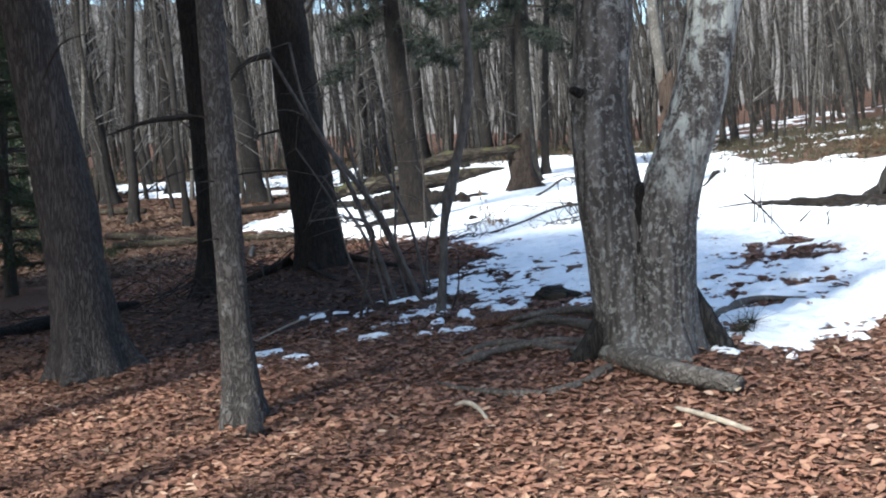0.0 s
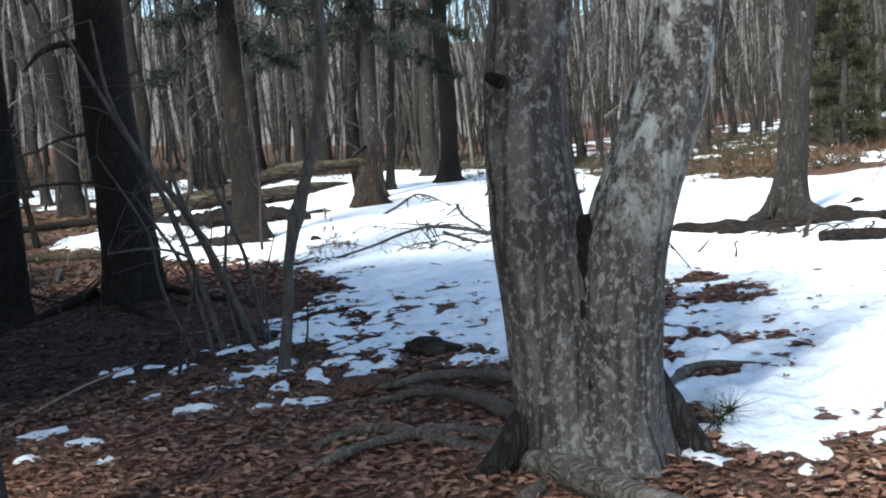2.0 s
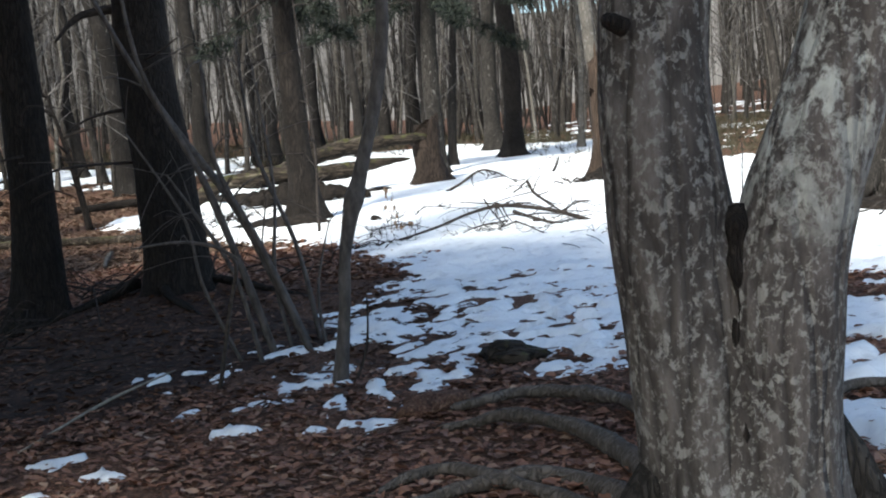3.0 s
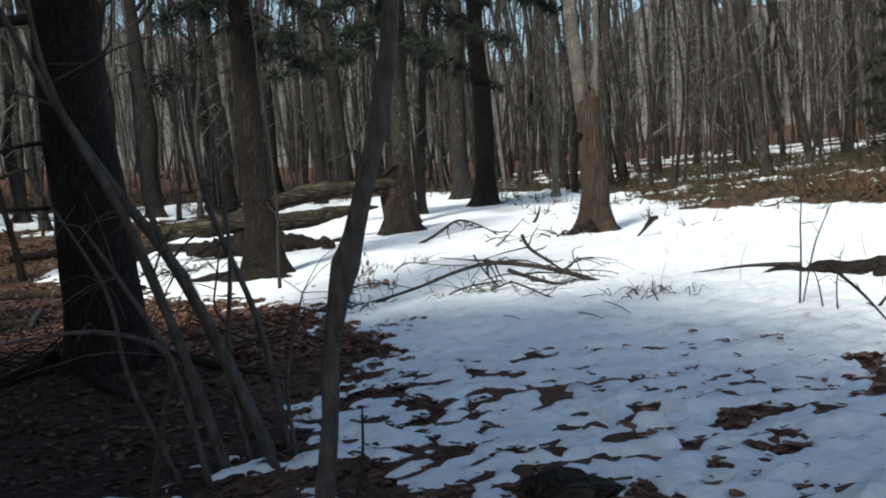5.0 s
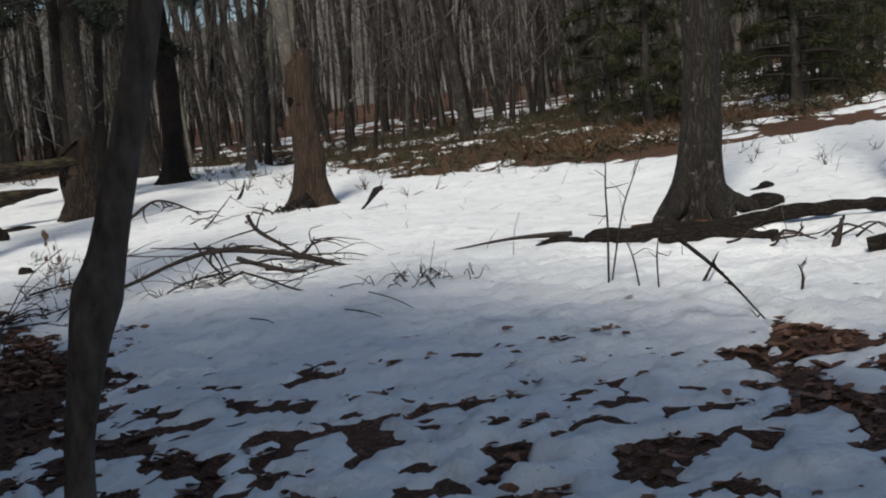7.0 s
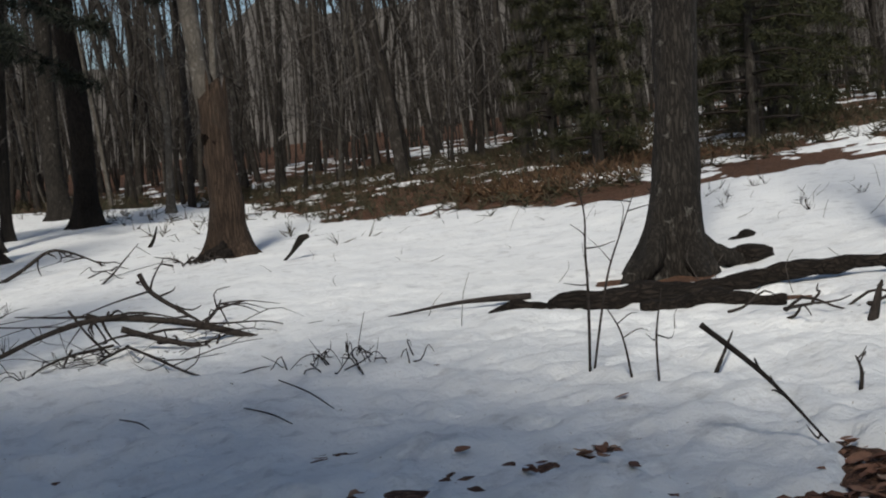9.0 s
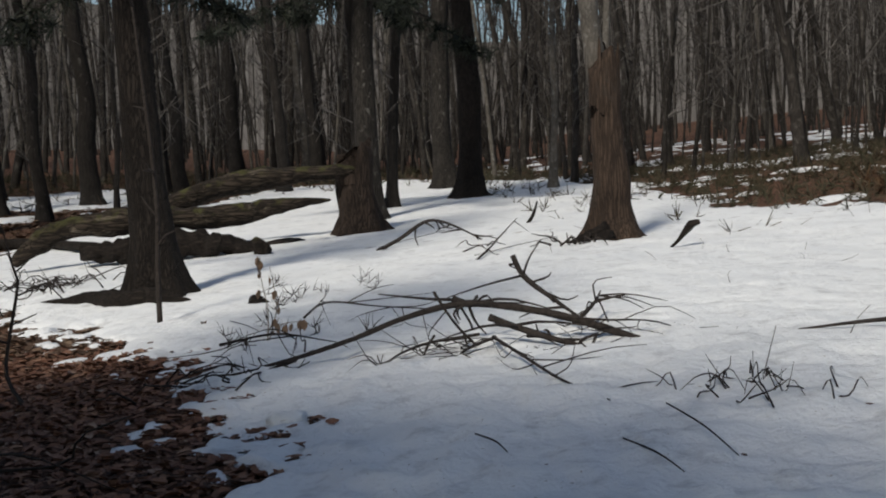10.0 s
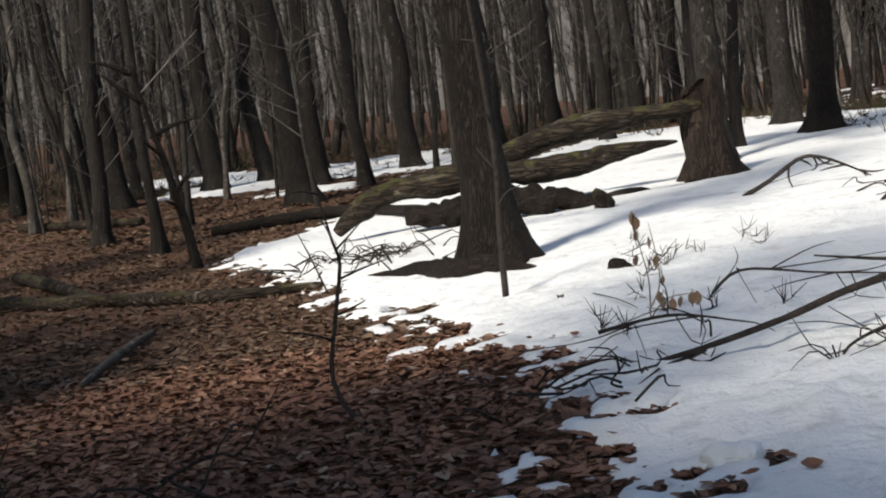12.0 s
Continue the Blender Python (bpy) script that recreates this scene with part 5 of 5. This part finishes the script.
def far_trees(count, near, far, seed):
    """Single bare trees of the wood, each with its own trunk and limbs."""
    rng = np.random.default_rng(seed)
    made = 0
    while made < count:
        y = near + (far - near) * rng.random()
        x = -0.42 * y - 6 + (1.1 * y + 12) * rng.random()
        if snow_depth(np.array([x]), np.array([y]))[0] > 0.1 and not (x > 10 and y > 36):
            continue
        made += 1
        h, r = 14 + 8 * rng.random(), 0.045 + 0.13 * rng.random() ** 2
        pale = rng.random() < 0.1
        lx, ly = rng.normal(-0.04, 0.085), rng.normal(0, 0.03)
        FAR_TRUNKS.append(([gp(x, y), gp(x + lx * h, y + ly * h, h)], h))
        ob = thing("forest_tree", gp(x, y), ("pale slender" if pale else "thick grey-brown" if r > 0.14 else "slender grey-brown") + (" leaning" if abs(lx) > 0.08 else " upright") + " bare tree of the winter wood", "tree", "trees of the wood")
        vf, pts, rad = trunk((x, y), (lx, ly), r * 1.15, h, 9, 0.5, 4, seed + made * 0.37, 0.45, 14)
        part("trunk", vf, BARK_PALE if pale else BARK_GREY if rng.random() < 0.3 else BARK_WOODS, ob)
        for k in range(rng.integers(2, 5)):
            q = 0.16 + 0.7 * rng.random()
            p = np.array([np.interp(q * h, pts[:, 2] - pts[0, 2], pts[:, c]) for c in range(3)])
            a, ln = rng.random() * 6.28, 0.7 + 2.0 * rng.random()
            e = p + np.array([math.cos(a) * ln, math.sin(a) * ln, 0.8 * ln])
            part("limb", tube([p, (p + e) / 2 + rng.normal(0, 0.12, 3), e], [r * 0.3, r * 0.2, 0.008], 6, 5), BARK_WOODS, ob)


far_trees(125, 40, 62, 15)
far_wood(100, 58, 80, "dense bare grey-brown trunks of the winter wood", 5, BARK_WOODS, -0.05, 0.05, 0.15)
far_wood(620, 60, 130, "distant dense bare trunks of the winter wood", 6, BARK_WOODS, -0.04, 0.05, 0.15)
far_wood(420, 40, 90, "thin crooked saplings and understory stems", 8, BARK_WOODS, -0.02, 0.016, 0.045)
far_wood(80, 38, 80, "slender pale trunks lit among the darker wood", 7, BARK_PALE, -0.06, 0.04, 0.085)


def prisms(a, b, r0, r1):
    """Thin three-sided tapering twigs from points a to points b."""
    way = b - a
    way /= np.linalg.norm(way, axis=1)[:, None] + 1e-9
    side = np.cross(way, np.array([0.31, 0.93, 0.2]))
    side /= np.linalg.norm(side, axis=1)[:, None] + 1e-9
    up = np.cross(side, way)
    ring = np.stack([math.cos(t) * side + math.sin(t) * up for t in (0, 2.094, 4.189)], 1)
    v = np.concatenate([a[:, None] + ring * r0[:, None, None], b[:, None] + ring * r1[:, None, None]], 1).reshape(-1, 3)
    base = np.array([(0, 1, 4, 3), (1, 2, 5, 4), (2, 0, 3, 5)])
    return v, (base[None] + (np.arange(len(a)) * 6)[:, None, None]).reshape(-1, 4).tolist()


def wood_twigs(per, seed):
    """Fine bare branchwork on the trunks of the far wood: limbs that fork twice."""
    rng = np.random.default_rng(seed)
    start = []
    for line, h in FAR_TRUNKS:
        line = np.array([tuple(q) for q in line])
        s = np.clip(0.07 + 0.6 * rng.random(per), 0, 1) * (len(line) - 1)
        start.append(np.stack([np.interp(s, np.arange(len(line)), line[:, k]) for k in range(3)], -1))
    p = np.concatenate(start)

    def grow(p, length, r, spread):
        n = len(p)
        way = np.stack([rng.normal(0, spread, n), rng.normal(0, spread, n), 0.45 + 0.5 * rng.random(n)], -1)
        way /= np.linalg.norm(way, axis=1)[:, None]
        e = p + way * length * (0.5 + rng.random((n, 1)))
        return e, prisms(p, e, np.full(n, r), np.full(n, r * 0.45))
    e1, limbs = grow(p, 1.3, 0.02, 0.6)
    out = [limbs]
    for k in range(2):
        u = 0.4 + 0.6 * rng.random((len(p), 1))
        q = p + (e1 - p) * u
        e2, twigs = grow(q, 0.9, 0.012, 0.7)
        out.append(twigs)
        out.append(grow(q + (e2 - q) * (0.3 + 0.7 * rng.random((len(p), 1))), 0.6, 0.009, 0.8)[1])
    return single("twigs", join(out), TWIG_GREY, "fine grey bare branches filling the winter wood", "twigs", kind="stuff", smooth_faces=False)


wood_twigs(14, 91)

ang = np.linspace(radians(-5), radians(185), 90)
ring = np.stack([150 * np.cos(ang), 150 * np.sin(ang)], -1)
zb = np.array([float(gz(x, y)) for x, y in ring])
tops = zb + 15 + 3.0 * vnoise(np.arange(90) * 0.9, 0 * ang) + 2 * vnoise(np.arange(90) * 2.7, 0 * ang + 5)
v = np.concatenate([np.c_[ring, zb - 3], np.c_[ring, tops]])
single("backdrop", (v, [(i, i + 1, i + 91, i + 90) for i in range(89)]), woods_backdrop_material(), "hazy grey-brown wall of distant bare woods", "backdrop", kind="structure")


# ---------- fallen leaves ----------
def leaf_field(count, rng, where, size):
    at = []
    while len(at) < count:
        q = where(rng, count)
        d = snow_depth(q[:, 0], q[:, 1])
        at += q[(d < -0.03) | (rng.random(len(q)) < 0.0004 + 0.05 * np.exp(-np.clip(d, 0, 9) / 0.08))].tolist()
    at = np.array(at[:count])
    z = floor_height(at[:, 0], at[:, 1])
    d = snow_depth(at[:, 0], at[:, 1])
    z = np.where(d > 0, snow_height(at[:, 0], at[:, 1]), z) + 0.006 + 0.02 * rng.random(count)
    return np.c_[at, z]


U = np.array([-0.5, -0.18, 0.18, 0.5])
W = np.array([0.08, 0.27, 0.3, 0.06])


def leaf_batch(at, rng, size):
    n = len(at)
    curl = (0.1 + 0.4 * rng.random(n))[:, None]
    u = np.repeat(U, 3)[None] * np.ones((n, 1))
    w = (np.repeat(W, 3) * np.tile([-1, 0, 1], 4))[None] * (0.7 + 0.6 * rng.random((n, 1)))
    local = np.stack([u, w, curl * np.abs(w) * 1.3 + curl * u * u * rng.normal(0, 1.2, (n, 1))], -1)
    local[..., :2] += rng.normal(0, 0.055, (n, 12, 2))
    s = size * (0.45 + 1.1 * rng.random(n) ** 1.4)
    a, b, c = rng.random(n) * 6.28, rng.normal(0, 0.17, n), rng.normal(0, 0.17, n)
    x, y, z = local[..., 0] * s[:, None], local[..., 1] * s[:, None], local[..., 2] * s[:, None]
    x, z = x * np.cos(b)[:, None] + z * np.sin(b)[:, None], -x * np.sin(b)[:, None] + z * np.cos(b)[:, None]
    y, z = y * np.cos(c)[:, None] - z * np.sin(c)[:, None], y * np.sin(c)[:, None] + z * np.cos(c)[:, None]
    x, y = x * np.cos(a)[:, None] - y * np.sin(a)[:, None], x * np.sin(a)[:, None] + y * np.cos(a)[:, None]
    v = (np.stack([x, y, z], -1) + at[:, None, :]).reshape(-1, 3)
    base = np.array([(i, i + 3, i + 4, i + 1) for r in range(3) for i in (r * 3, r * 3 + 1)])
    return v, (base[None] + (np.arange(n) * 12)[:, None, None]).reshape(-1, 4).tolist()


rng = np.random.default_rng(77)
near = leaf_field(56000, rng, lambda q, n: np.c_[-5.0 + 11 * q.random(n), 3.6 + 8.4 * q.random(n) ** 1.2], 0.1)
single("leaf_litter", leaf_batch(near, rng, 0.05), LEAVES, "thick russet litter of fallen oak leaves", "leaves", kind="stuff", smooth_faces=False)
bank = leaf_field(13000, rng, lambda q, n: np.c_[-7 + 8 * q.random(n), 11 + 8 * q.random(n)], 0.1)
single("leaf_litter", leaf_batch(bank, rng, 0.062), SHADED_LEAVES, "fallen leaves under the evergreens, darkened for their deep shade", "leaves", kind="stuff", smooth_faces=False)
side = leaf_field(22000, rng, lambda q, n: np.c_[-6 + 7 * q.random(n), 17 + 6.5 * q.random(n)], 0.11)
beyond = leaf_field(24000, rng, lambda q, n: np.c_[-11 + 12 * q.random(n), 23 + 18 * q.random(n) ** 1.3], 0.11)
single("leaf_litter", leaf_batch(beyond, rng, 0.075), LEAVES_DIMMED, "brown leaves on the open wood floor, dimmed for shade", "leaves", kind="stuff", smooth_faces=False)
single("leaf_litter", leaf_batch(side, rng, 0.066), LEAVES, "brown fallen leaves on shaded ground beside the snow", "leaves", kind="stuff", smooth_faces=False)
distant = leaf_field(14000, rng, lambda q, n: np.c_[-24 + 25 * q.random(n), 37 + 24 * q.random(n)], 0.12)
single("leaf_litter", leaf_batch(distant, rng, 0.13), LEAVES_DIMMED, "brown fallen leaves under the far trees", "leaves", kind="stuff", smooth_faces=False)
right = leaf_field(1700, rng, lambda q, n: np.c_[1.5 + 4.5 * q.random(n), 8 + 8 * q.random(n)], 0.09)
single("leaf_litter", leaf_batch(right, rng, 0.065), LEAVES, "fallen leaves in bare gaps of the snow", "leaves", kind="stuff", smooth_faces=False)

LEAF_MESHES = []
for k in range(6):
    v, f = leaf_shape((0, 0, 0), 0, 0.1 * k - 0.2, 0.058, np.random.default_rng(k))
    LEAF_MESHES.append(mesh_data("leaf", v, f, [LEAF_SINGLE], False))
ground_at = Vector(ORIGIN[ground.name])
loose = leaf_field(280, rng, lambda q, n: np.c_[-2.2 + 5.2 * q.random(n), 4.2 + 3.6 * q.random(n)], 0.1)
for k, p in enumerate(loose):
    leaf = new("leaf", LEAF_MESHES[k % 6])
    leaf.parent = ground
    leaf.matrix_local = Matrix.Translation(Vector(p) + Vector((0, 0, 0.02)) - ground_at) @ Euler((rng.normal(0, 0.3), rng.normal(0, 0.3), rng.random() * 6.28)).to_matrix().to_4x4()
